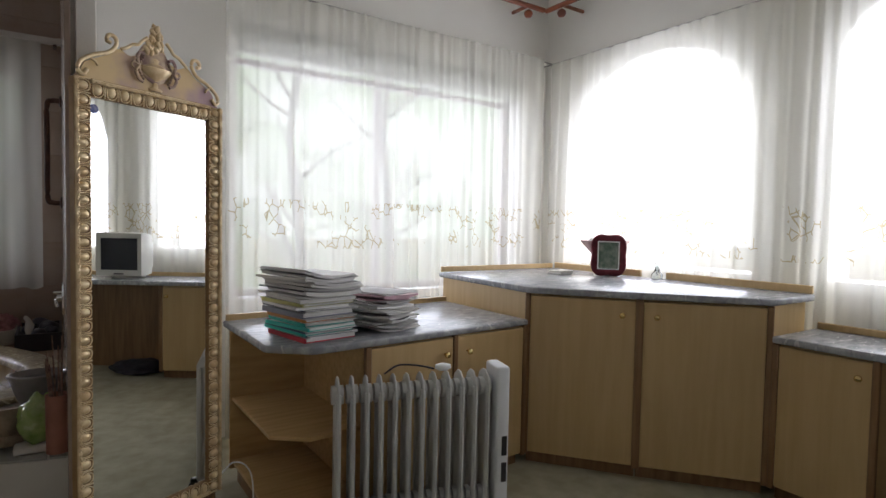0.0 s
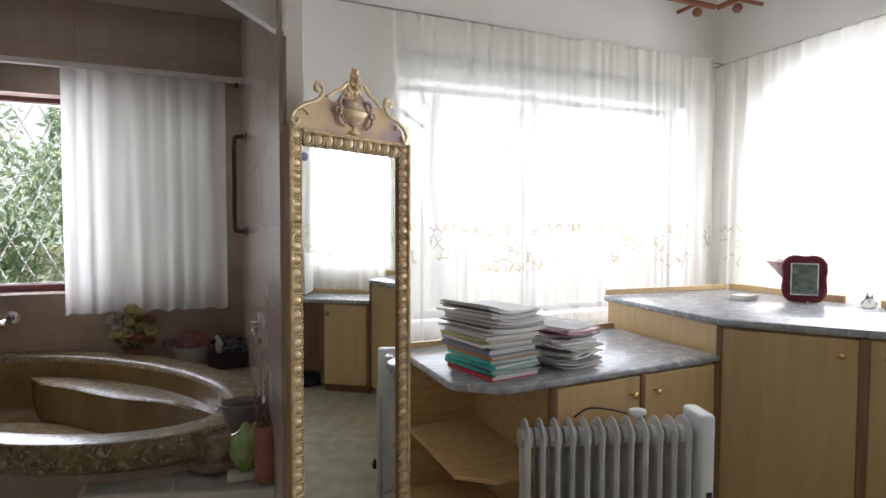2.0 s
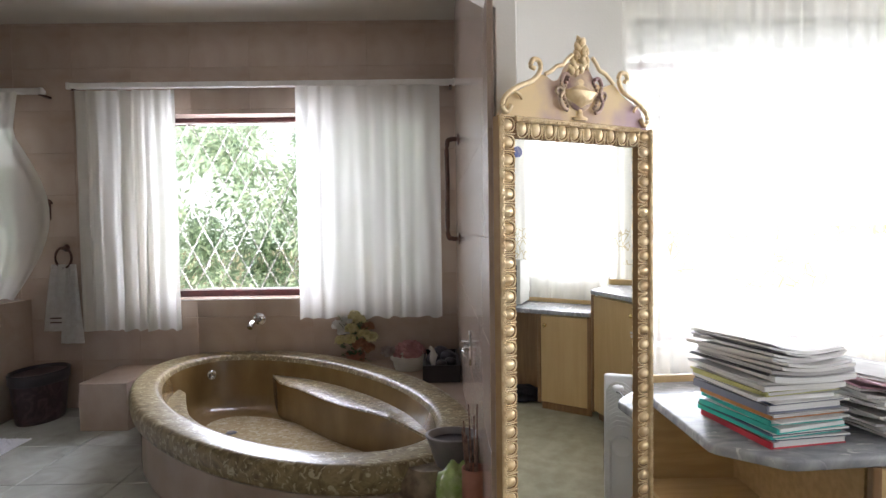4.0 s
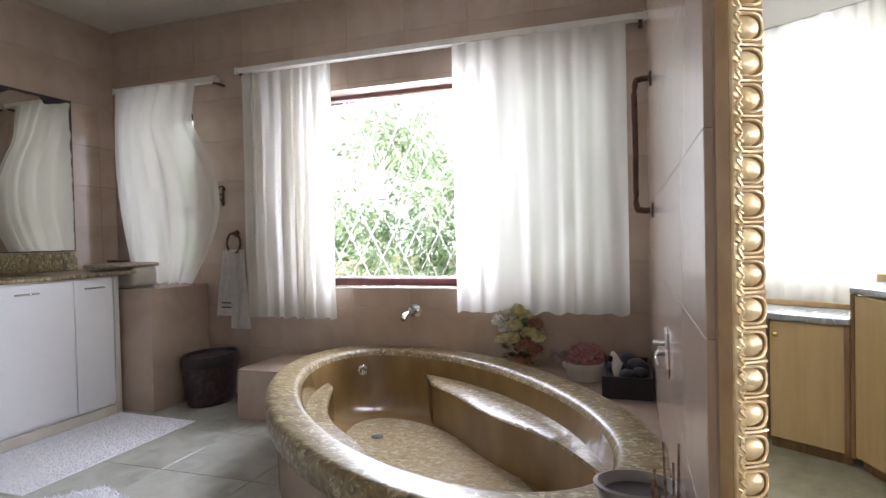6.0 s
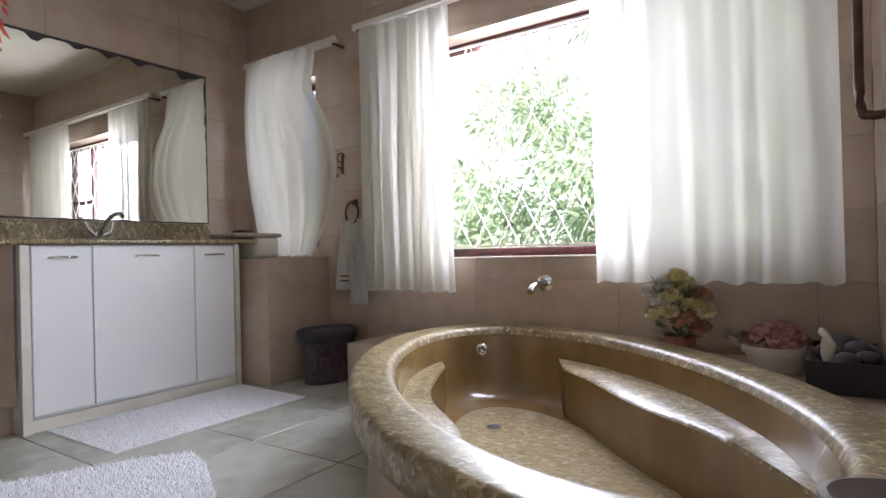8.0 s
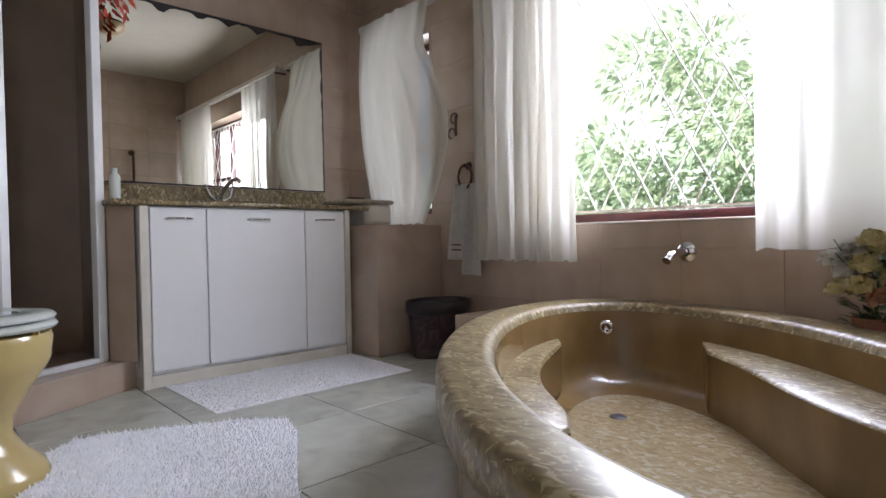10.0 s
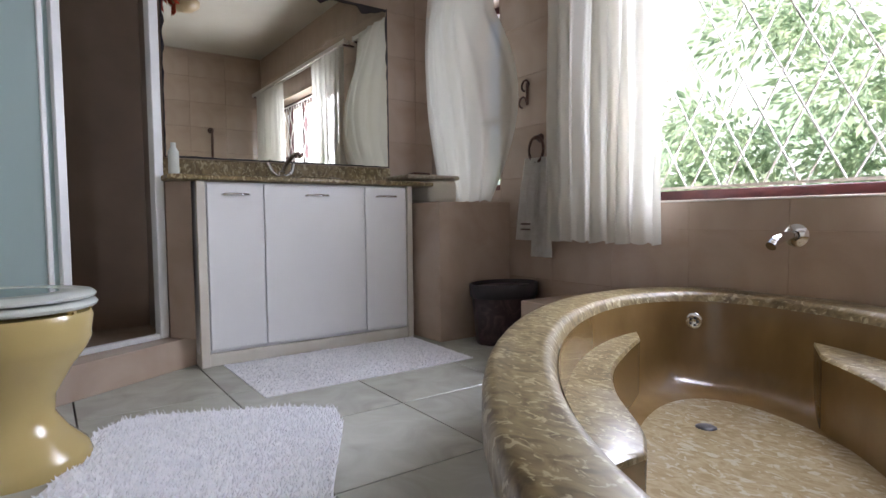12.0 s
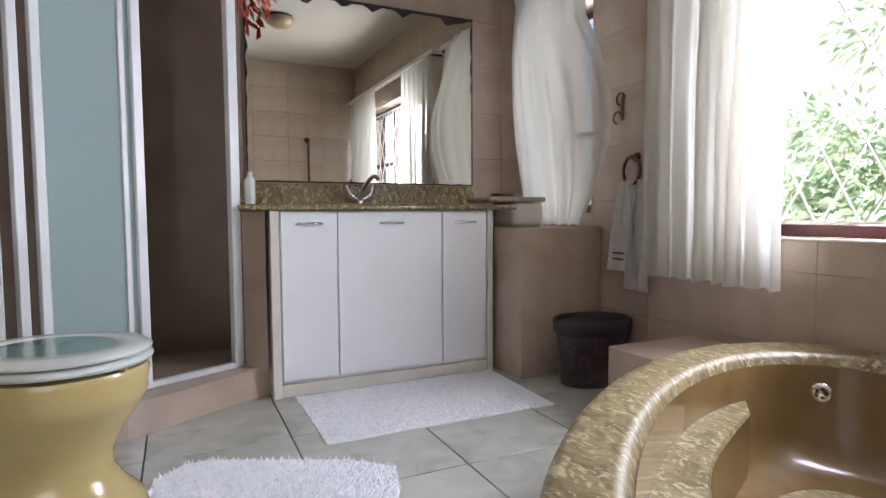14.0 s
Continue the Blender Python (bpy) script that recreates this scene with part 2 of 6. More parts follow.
M = dict(
    paint=mat("white_wall_paint", (0.78, 0.77, 0.72), (0.74, 0.72, 0.67), 0.7, 1.3, bump=0.15, bscale=120),
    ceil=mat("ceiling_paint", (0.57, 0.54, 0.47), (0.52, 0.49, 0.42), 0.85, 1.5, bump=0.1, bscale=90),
    walltile=mat("pink_beige_wall_tile", (0.455, 0.365, 0.295), (0.375, 0.283, 0.218), 0.18, 3.2, bump=0.04, bscale=25, detail=6, var=0.05, distortion=0.6),
    grout=mat("wall_grout", (0.43, 0.335, 0.275), (0.37, 0.275, 0.22), 0.85, 8),
    floortile=mat("grey_green_floor_tile", (0.50, 0.51, 0.455), (0.38, 0.385, 0.335), 0.22, 4.5, detail=8, var=0.05, distortion=1.2, bump=0.03, bscale=30),
    floorgrout=mat("dark_floor_grout", (0.085, 0.08, 0.07), (0.05, 0.045, 0.04), 0.9, 20),
    carpet=mat("green_beige_carpet", (0.47, 0.45, 0.33), (0.37, 0.345, 0.24), 0.95, 9, bump=0.8, bscale=260, detail=8),
    wood=mat("honey_wood_veneer", (0.56, 0.39, 0.185), (0.51, 0.35, 0.155), 0.42, 5, stretch=(6, 6, 0.5), bump=0.05, bscale=60, detail=6, coat=0.15),
    woodtrim=mat("brown_wood_edging", (0.27, 0.15, 0.065), (0.19, 0.10, 0.04), 0.4, 6, stretch=(6, 6, 0.5), coat=0.2),
    shelfwood=mat("shelf_wood", (0.60, 0.40, 0.18), (0.50, 0.32, 0.135), 0.5, 6, stretch=(0.6, 6, 6)),
    marble=mat("grey_laminate_marble", (0.40, 0.41, 0.42), (0.25, 0.26, 0.28), 0.22, 9, detail=9, distortion=1.5, stretch=(1, 2.2, 1), spots=((0.55, 0.55, 0.55), 0.6, 13)),
    bathstone=mat("olive_gold_marble", (0.285, 0.222, 0.105), (0.125, 0.086, 0.034), 0.34, 17, detail=12, distortion=1.5, spots=((0.45, 0.39, 0.24), 0.56, 30), coat=0.05, stretch=(1, 1.6, 1), bump=0.03, bscale=60),
    tubfloor=mat("pale_gold_marble", (0.42, 0.345, 0.215), (0.31, 0.235, 0.125), 0.16, 14, detail=10, distortion=2.0, spots=((0.47, 0.42, 0.31), 0.56, 24), coat=0.4, stretch=(1, 1.6, 1)),
    bathinner=mat("golden_brown_gelcoat", (0.25, 0.162, 0.068), (0.18, 0.112, 0.042), 0.2, 3.5, detail=5, coat=0.5, stretch=(1.5, 1.5, 0.8)),
    gold=mat("antique_gold", (0.86, 0.71, 0.45), (0.66, 0.48, 0.26), 0.36, 34, metal=0.4, bump=0.2, bscale=140),
    golddark=mat("darkened_brown_gilding", (0.34, 0.20, 0.08), (0.24, 0.13, 0.05), 0.55, 12, metal=0.15),
    sidewood=mat("ochre_side_paint", (0.46, 0.30, 0.13), (0.38, 0.23, 0.09), 0.5, 14),
    crest=mat("amber_painted_crest", (0.74, 0.55, 0.28), (0.50, 0.33, 0.34), 0.4, 4.5, lo=0.44, hi=0.60),
    relief=mat("mauve_gilded_relief", (0.62, 0.48, 0.32), (0.32, 0.20, 0.20), 0.42, 26, metal=0.3),
    white=mat("white_lacquer", (0.78, 0.795, 0.81), (0.74, 0.755, 0.775), 0.3, 2, bump=0.02),
    offwhite=mat("cream_painted_wood", (0.68, 0.66, 0.60), (0.60, 0.57, 0.50), 0.5, 5),
    heater=mat("white_heater_enamel", (0.62, 0.63, 0.61), (0.54, 0.54, 0.52), 0.35, 6),
    chrome=mat("chrome", (0.75, 0.76, 0.78), (0.7, 0.7, 0.72), 0.09, 4, metal=1.0),
    brass=mat("brass_knob", (0.80, 0.62, 0.28), (0.7, 0.52, 0.2), 0.18, 8, metal=1.0),
    bronze=mat("dark_bronze", (0.10, 0.045, 0.03), (0.06, 0.03, 0.02), 0.35, 20, metal=0.4),
    alu=mat("white_aluminium", (0.74, 0.76, 0.76), (0.66, 0.68, 0.68), 0.32, 4),
    frame=mat("dark_red_window_frame", (0.085, 0.018, 0.018), (0.05, 0.012, 0.012), 0.4, 12),
    header=mat("grey_green_header", (0.30, 0.31, 0.26), (0.24, 0.25, 0.2), 0.6, 6),
    rug=mat("white_rug", (0.86, 0.87, 0.90), (0.76, 0.78, 0.82), 0.95, 40, bump=0.3, bscale=220),
    towel=mat("white_towel", (0.84, 0.83, 0.79), (0.76, 0.74, 0.69), 0.95, 30, bump=0.6, bscale=300),
    toilet=mat("mustard_ceramic", (0.45, 0.355, 0.155), (0.40, 0.305, 0.125), 0.2, 3, coat=0.25),
    seat=mat("pale_grey_green_seat", (0.56, 0.60, 0.56), (0.48, 0.52, 0.48), 0.18, 3),
    dark=mat("dark_plastic", (0.03, 0.025, 0.03), (0.018, 0.015, 0.018), 0.4, 10),
    bin=mat("dark_marbled_bin", (0.035, 0.018, 0.022), (0.085, 0.055, 0.055), 0.35, 12, detail=6, distortion=2, lo=0.45, hi=0.7),
    rod=mat("white_curtain_rail", (0.72, 0.70, 0.66), (0.62, 0.6, 0.55), 0.4, 8),
    redwood=mat("red_brown_cornice_wood", (0.27, 0.075, 0.03), (0.18, 0.045, 0.02), 0.35, 8, coat=0.3),
    velvet=mat("burgundy_velvet", (0.14, 0.012, 0.02), (0.09, 0.008, 0.014), 0.8, 30, bump=0.3, bscale=300),
    paper=mat("paper", (0.72, 0.71, 0.68), (0.62, 0.60, 0.56), 0.7, 6, var=0.12),
    green=mat("green_glaze", (0.22, 0.34, 0.08), (0.38, 0.46, 0.2), 0.25, 20, coat=0.4),
    clay=mat("terracotta", (0.42, 0.19, 0.13), (0.34, 0.15, 0.10), 0.7, 15),
    stonepot=mat("mottled_stone", (0.27, 0.21, 0.14), (0.14, 0.10, 0.06), 0.6, 25),
    monitor=mat("pale_grey_plastic", (0.62, 0.62, 0.56), (0.56, 0.56, 0.5), 0.45, 6),
    leaf=mat("leaf", (0.10, 0.19, 0.045), (0.05, 0.10, 0.03), 0.5, 3, var=0.35),
    bark=mat("bark", (0.16, 0.12, 0.08), (0.09, 0.07, 0.05), 0.9, 12, bump=0.6, bscale=40),
    ground=mat("garden_ground", (0.13, 0.14, 0.06), (0.18, 0.14, 0.09), 0.95, 1.5, bump=0.5, bscale=30),
    lace=fabric("sheer_lace", (0.86, 0.85, 0.765), 0.5, 0.45, pattern=True),
    curtain=fabric("cream_cotton", (0.70, 0.69, 0.625), 0.38, 0.10),
    wicker=mat("pale_wicker", (0.46, 0.42, 0.34), (0.30, 0.26, 0.20), 0.75, 60, bump=0.5, bscale=160),
    # Reflectance lowered so that the bright ceiling looks dimmer in the wall mirror.
    dimmirror=mat("dimmed_silvered_glass", (0.70, 0.69, 0.63), (0.66, 0.65, 0.58), 0.02, 3, metal=1.0),
    lampglass=mat("amber_lamp_glass", (0.46, 0.36, 0.22), (0.38, 0.28, 0.16), 0.3, 6),
    mirror=mat("silvered_glass", (0.93, 0.94, 0.93), (0.92, 0.93, 0.92), 0.02, 2, metal=1.0),
)
for key in ("mirror", "dimmirror"):
    M[key].node_tree.nodes["Principled BSDF"].inputs["Roughness"].default_value = 0.0
    for link in list(M[key].node_tree.links):
        if link.to_socket.name == "Roughness":
            M[key].node_tree.links.remove(link)


# ---- shape helpers ----
def part(name, bm, material, parent=None, label="", smooth=None):
    """One mesh object from a bmesh, under a thing or a part."""
    me = bpy.data.meshes.new(name)
    bmesh.ops.recalc_face_normals(bm, faces=bm.faces)
    bm.to_mesh(me)
    bm.free()
    if smooth is not None:
        me.shade_smooth()
        if smooth < 180:
            me.set_sharp_from_angle(angle=radians(smooth))
    me.materials.append(M[material] if isinstance(material, str) else material)
    ob = new(name, me)
    if parent:
        ob.parent = parent
    if label:
        ob["label"] = label
    return ob


def thing(name, label, category, group="", at=(0, 0, 0), rz=0):
    e = new(name)
    e.empty_display_size = 0.1
    e.matrix_world = pose(*at, 0, 0, rz)
    return tagged(e, label, category, group)


def box(x0, y0, z0, x1, y1, z1, bevel=0.0, bm=None, seg=1):
    mine = bm is None
    b = bmesh.new()
    bmesh.ops.create_cube(b, size=1)
    for v in b.verts:
        v.co = Vector(((x0 + x1) / 2 + v.co.x * (x1 - x0), (y0 + y1) / 2 + v.co.y * (y1 - y0), (z0 + z1) / 2 + v.co.z * (z1 - z0)))
    if bevel:
        bmesh.ops.bevel(b, geom=b.edges[:], offset=bevel, segments=seg, profile=0.5, affect="EDGES")
    if mine:
        return b
    merge(bm, b)
    return bm


def merge(a, b, m=None):
    """Adds bmesh b to a, at the pose m."""
    if m is not None:
        b.transform(m)
    me = bpy.data.meshes.new("tmp")
    b.to_mesh(me)
    b.free()
    a.from_mesh(me)
    bpy.data.meshes.remove(me)
    return a


def prism(outline, z0, z1, bevel=0.0, seg=2):
    """An upright prism over a plan outline."""
    b = bmesh.new()
    lo = [b.verts.new((x, y, z0)) for x, y in outline]
    hi = [b.verts.new((x, y, z1)) for x, y in outline]
    b.faces.new(hi)
    b.faces.new(lo[::-1])
    n = len(lo)
    for i in range(n):
        b.faces.new((lo[i], lo[(i + 1) % n], hi[(i + 1) % n], hi[i]))
    if bevel:
        bmesh.ops.bevel(b, geom=[e for e in b.edges if abs(e.verts[0].co.z - e.verts[1].co.z) < 1e-6], offset=bevel, segments=seg, profile=0.5, affect="EDGES")
    return b


def lathe(profile, seg=24, sx=1.0, sy=1.0, closed=False):
    """A turned body from (radius, z) pairs."""
    b = bmesh.new()
    rings = []
    for r, z in profile:
        rings.append([b.verts.new((r * sx * math.cos(2 * math.pi * i / seg), r * sy * math.sin(2 * math.pi * i / seg), z)) for i in range(seg)])
    for p, q in zip(rings, rings[1:]):
        for i in range(seg):
            b.faces.new((p[i], p[(i + 1) % seg], q[(i + 1) % seg], q[i]))
    if closed:
        b.faces.new(rings[0][::-1])
        b.faces.new(rings[-1])
    return b


def tube(points, r, seg=8, taper=1.0):
    """A round bar along points."""
    b = bmesh.new()
    pts = [Vector(p) for p in points]
    rings = []
    n = len(pts)
    up = Vector((0, 0, 1))
    for i, p in enumerate(pts):
        d = (pts[min(i + 1, n - 1)] - pts[max(i - 1, 0)]).normalized()
        s = d.cross(up)
        if s.length < 0.05:
            s = d.cross(Vector((0, 1, 0)))
        s.normalize()
        u = s.cross(d)
        rad = r * (1 + (taper - 1) * i / max(n - 1, 1))
        rings.append([b.verts.new(p + rad * (math.cos(2 * math.pi * k / seg) * s + math.sin(2 * math.pi * k / seg) * u)) for k in range(seg)])
    for p, q in zip(rings, rings[1:]):
        for i in range(seg):
            b.faces.new((p[i], p[(i + 1) % seg], q[(i + 1) % seg], q[i]))
    b.faces.new(rings[0])
    b.faces.new(rings[-1][::-1])
    return b


def curve_pts(pts, n=8):
    """Smooth points through the given ones (Catmull-Rom)."""
    P = [Vector(p) for p in pts]
    P = [P[0] * 2 - P[1]] + P + [P[-1] * 2 - P[-2]]
    out = []
    for i in range(1, len(P) - 2):
        for k in range(n):
            t = k / n
            a, b_, c, d = P[i - 1:i + 3]
            out.append(0.5 * ((2 * b_) + (c - a) * t + (2 * a - 5 * b_ + 4 * c - d) * t * t + (3 * b_ - a - 3 * c + d) * t ** 3))
    out.append(P[-2])
    return out


def structure(name, bm, material, label="", smooth=None):
    return tagged(part(name, bm, material, None, label, smooth), label, kind="structure")


def wall_with_holes(name, axis, at, thick, lo, hi, z0, z1, holes, material, label, arched=()):
    """A wall across axis 'x' or 'y' from plane at, thick metres outward, with rectangular holes (a0, a1, zb, zt)."""
    bm = bmesh.new()
    cuts = sorted({lo, hi, *[h[0] for h in holes], *[h[1] for h in holes]})
    for a, c in zip(cuts, cuts[1:]):
        hs = [h for h in holes if h[0] <= a + 1e-6 and h[1] >= c - 1e-6]
        spans = [(z0, z1)]
        if hs:
            spans = [(z0, hs[0][2]), (hs[0][3], z1)]
        for s, t in spans:
            if axis == "y":
                box(a, min(at, at + thick), s, c, max(at, at + thick), t, bm=bm)
            else:
                box(min(at, at + thick), a, s, max(at, at + thick), c, t, bm=bm)
    return structure(name, bm, material, label)


# ---- levels and main planes ----
LOW = -0.22       # floor of the dressing room; the bathroom's floor is 0
TOP = 2.63        # bathroom ceiling
TOP2 = 2.97       # dressing room ceiling
XW, YN = -3.75, 7.31
XE, YD = 3.33, 6.23
STEP = 0.22       # tiled ledge by the bath


def build_shell():
    # floors
    structure("floor_bathroom", box(-3.9, 3.8, -0.5, -0.75, 7.4, -0.012), "floorgrout", "dark joints under the large bathroom floor tiles")
    bm = box(-0.75, 5.3, -0.5, 0.0, 7.4, -0.012)
    structure("floor_under_bath", bm, "floorgrout", "")
    structure("floor_dressing", box(-0.75, 0.6, -0.5, 3.5, 6.4, LOW), "carpet", "mottled green and beige carpet of the dressing room")
    structure("tiled_step", prism([(-0.75, 4.55), (-0.70, 4.55), (-0.70, 5.6), (-0.75, 5.6)], LOW, 0.0), "offwhite", "")
    # bathroom walls
    wall_with_holes("wall_north", "y", YN + 0.012, 0.28, -3.9, 0.1, -0.3, 2.8,
                    [(-3.46, -3.02, 0.84, 2.0), (-2.2, -0.18, 0.745, 2.01)], "walltile", "pink-beige tiled bathroom wall with two windows")
    structure("wall_west", box(-3.95, 3.8, -0.3, XW - 0.012, 7.5, 2.8), "grout", "pink-beige tiled wall behind the vanity")
    structure("wall_south", box(-3.9, 3.7, -0.3, -0.75, 3.8, 2.9), "grout", "tiled wall behind the toilet")
    structure("wall_between", box(0.012, 4.975, -0.4, 0.085, 7.5, 3.1), "paint", "wall between bath and dressing room")
    structure("wall_edge", box(0.012, 4.872, -0.4, 0.0155, 4.974, 1.80), "grout", "tiled edge of the wall")
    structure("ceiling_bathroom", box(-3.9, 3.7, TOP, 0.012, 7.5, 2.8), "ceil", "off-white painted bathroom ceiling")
    # dressing room walls
    wall_with_holes("wall_dressing_north", "y", YD, 0.25, 0.1, 3.7, -0.4, 3.1, [(0.835, 3.04, 0.60, 2.24)], "paint", "white plaster wall with a wide window")
    wall_with_holes("wall_dressing_east", "x", XE, 0.25, 0.5, YD, -0.4, 3.1,
                    [(4.49, 5.87, 0.81, 2.26), (3.38, 4.09, 0.81, 2.26), (1.75, 2.93, 0.81, 2.26)], "paint", "white plaster wall with arched windows")
    structure("wall_dressing_south", box(-0.85, 0.5, -0.4, 3.7, 0.6, 3.1), "paint", "white plaster wall")
    structure("wall_dressing_west", box(-0.85, 0.6, -0.4, -0.75, 3.7, 3.1), "paint", "white plaster wall")
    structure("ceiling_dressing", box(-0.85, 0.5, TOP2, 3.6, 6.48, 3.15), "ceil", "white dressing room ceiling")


build_shell()


def arch_head():
    """The arched head of the opening between the rooms."""
    bm = bmesh.new()
    x1, x0, zt = 0.0295, -2.3, 3.0
    n = 28
    pts = []
    for i in range(n + 1):
        x = x1 + (x0 - x1) * i / n
        u = (x - (x1 + x0) / 2) / ((x1 - x0) / 2)
        pts.append((x, 1.80 + 0.34 * (1 - u * u)))
    for y0, y1 in ((4.93, 4.974),):
        f = [bm.verts.new((x, y0, z)) for x, z in pts]
        b = [bm.verts.new((x, y1, z)) for x, z in pts]
        ft = [bm.verts.new((x, y0, zt)) for x, z in pts]
        bt = [bm.verts.new((x, y1, zt)) for x, z in pts]
        for i in range(n):
            bm.faces.new((f[i], f[i + 1], ft[i + 1], ft[i]))
            bm.faces.new((b[i], b[i + 1], bt[i + 1], bt[i]))
            bm.faces.new((f[i], f[i + 1], b[i + 1], b[i]))
            bm.faces.new((ft[i], ft[i + 1], bt[i + 1], bt[i]))
        bm.faces.new((f[0], b[0], bt[0], ft[0]))
        bm.faces.new((f[-1], b[-1], bt[-1], ft[-1]))
    structure("arch", bm, "paint", "white plastered arched head of the opening")
arch_head()


# ---- bath ----
BC, BA = Vector((-0.955, 6.365, 0)), radians(-47.0)


def ell(a, b, t):
    x, y = 1.03 * a * math.cos(t), b * math.sin(t)
    return (BC.x + x * math.cos(BA) - y * math.sin(BA), BC.y + x * math.sin(BA) + y * math.cos(BA))


def rings_mesh(rings, seg=72, cap=False, bm=None):
    bm = bm or bmesh.new()
    vs = []
    for a, b, z in rings:
        vs.append([bm.verts.new((*ell(a, b, 2 * math.pi * i / seg), z)) for i in range(seg)])
    for p, q in zip(vs, vs[1:]):
        for i in range(seg):
            bm.faces.new((p[i], p[(i + 1) % seg], q[(i + 1) % seg], q[i]))
    if cap:
        bm.faces.new(vs[-1])
    return bm


def build_bath():
    t = thing("bathtub", "oval bathtub with thick olive-gold marble rim and glossy brown inside", "bathtub", at=(BC.x, BC.y, 0))
    inv = Matrix.Translation(-BC)
    Z = 0.378
    rim = rings_mesh([(1.15, 0.63, 0.26), (1.17, 0.65, 0.262), (1.185, 0.662, 0.275), (1.19, 0.668, 0.30), (1.19, 0.668, Z - 0.028), (1.186, 0.664, Z - 0.012), (1.178, 0.656, Z - 0.003),
                      (1.160, 0.640, Z), (1.050, 0.550, Z - 0.002), (1.034, 0.534, Z - 0.006), (1.022, 0.522, Z - 0.020), (1.01, 0.51, Z - 0.05)])
    rim.transform(inv)
    part("rim", rim, "bathstone", t, "mottled olive-gold marble rim", 60)
    skirt = rings_mesh([(1.145, 0.62, 0.0), (1.145, 0.62, 0.27)])
    skirt.transform(inv)
    part("skirt", skirt, "walltile", t, "pink-beige tiled skirt", 60)
    return t


build_bath()


def bath_basin(t):
    """The basin: walls, two side seats with curved edges, floor."""
    inv = Matrix.Translation(-BC)
    seg = 96
    bm = rings_mesh([(1.011, 0.511, 0.34), (0.995, 0.497, 0.25), (0.975, 0.482, 0.12), (0.955, 0.464, 0.075), (0.92, 0.435, 0.042), (0.87, 0.39, 0.026), (0.80, 0.33, 0.021)], seg)
    bm.transform(inv)
    part("inner_wall", bm, "bathinner", t, "glossy golden-brown inner wall", 60)
    bm = rings_mesh([(0.805, 0.335, 0.0205), (0.2, 0.1, 0.016), (0.01, 0.01, 0.016)], seg, cap=True)
    bm.transform(inv)
    part("tub_floor", bm, "tubfloor", t, "marbled tub floor", 60)


def build_seat(t, name, edge, z, side):
    """A solid seat between the basin wall and an inner edge curve."""
    outer = []
    bm = bmesh.new()
    n = len(edge)
    e = list(edge)
    for i, k in ((0, 0), (-1, n - 1)):
        e[i] = ell(0.985, 0.485, math.atan2(*reversed(local(e[i]))))
    a0 = math.atan2(*reversed(local(e[0])))
    a1 = math.atan2(*reversed(local(e[-1])))
    if side > 0:
        while a1 < a0:
            a1 += 2 * math.pi
    else:
        while a1 > a0:
            a1 -= 2 * math.pi
    for i in range(n):
        t_ = a0 + (a1 - a0) * i / (n - 1)
        outer.append(ell(1.0, 0.50, t_))
    ev = [bm.verts.new((p[0], p[1], z - 0.002)) for p in outer]
    mid = [bm.verts.new((p[0] * 0.06 + q[0] * 0.94, p[1] * 0.06 + q[1] * 0.94, z)) for p, q in zip(outer, e)]
    inn = [bm.verts.new((q[0], q[1], z - 0.012)) for q in e]
    low = [bm.verts.new((q[0], q[1], -0.01)) for q in e]
    for a, b in ((ev, mid), (mid, inn)):
        for i in range(n - 1):
            bm.faces.new((a[i], a[i + 1], b[i + 1], b[i]))
    bm.transform(Matrix.Translation(-BC))
    part(name, bm, "bathstone", t, "marbled seat top inside the tub", 60)
    bm = bmesh.new()
    inn = [bm.verts.new((q[0], q[1], z - 0.012)) for q in e]
    low = [bm.verts.new((q[0] * 0.97 + o[0] * 0.03, q[1] * 0.97 + o[1] * 0.03, -0.01)) for q, o in zip(e, outer)]
    for i in range(n - 1):
        bm.faces.new((inn[i], inn[i + 1], low[i + 1], low[i]))
    bm.transform(Matrix.Translation(-BC))
    part(name + "_side", bm, "bathinner", t, "glossy brown seat side", 60)


def local(p):
    """Ellipse angle coordinates of a plan point."""
    x, y = p[0] - BC.x, p[1] - BC.y
    u, v = x * math.cos(BA) + y * math.sin(BA), -x * math.sin(BA) + y * math.cos(BA)
    return u / 1.03, v / 0.50


bath = scene.objects["bathtub"]
bath_basin(bath)
back_edge = curve_pts([(-1.18, 6.99, 0), (-0.99, 6.82, 0), (-0.80, 6.61, 0), (-0.64, 6.46, 0), (-0.47, 6.33, 0), (-0.33, 6.17, 0), (-0.19, 5.97, 0)], 6)
build_seat(bath, "seat", [(p.x, p.y) for p in back_edge], 0.25, -1)
front_edge = curve_pts([(-1.68, 6.83, 0), (-1.57, 6.59, 0), (-1.46, 6.385, 0), (-1.32, 6.22, 0), (-1.13, 6.06, 0), (-1.03, 5.93, 0)], 6)
build_seat(bath, "seat", [(p.x, p.y) for p in front_edge], 0.24, 1)

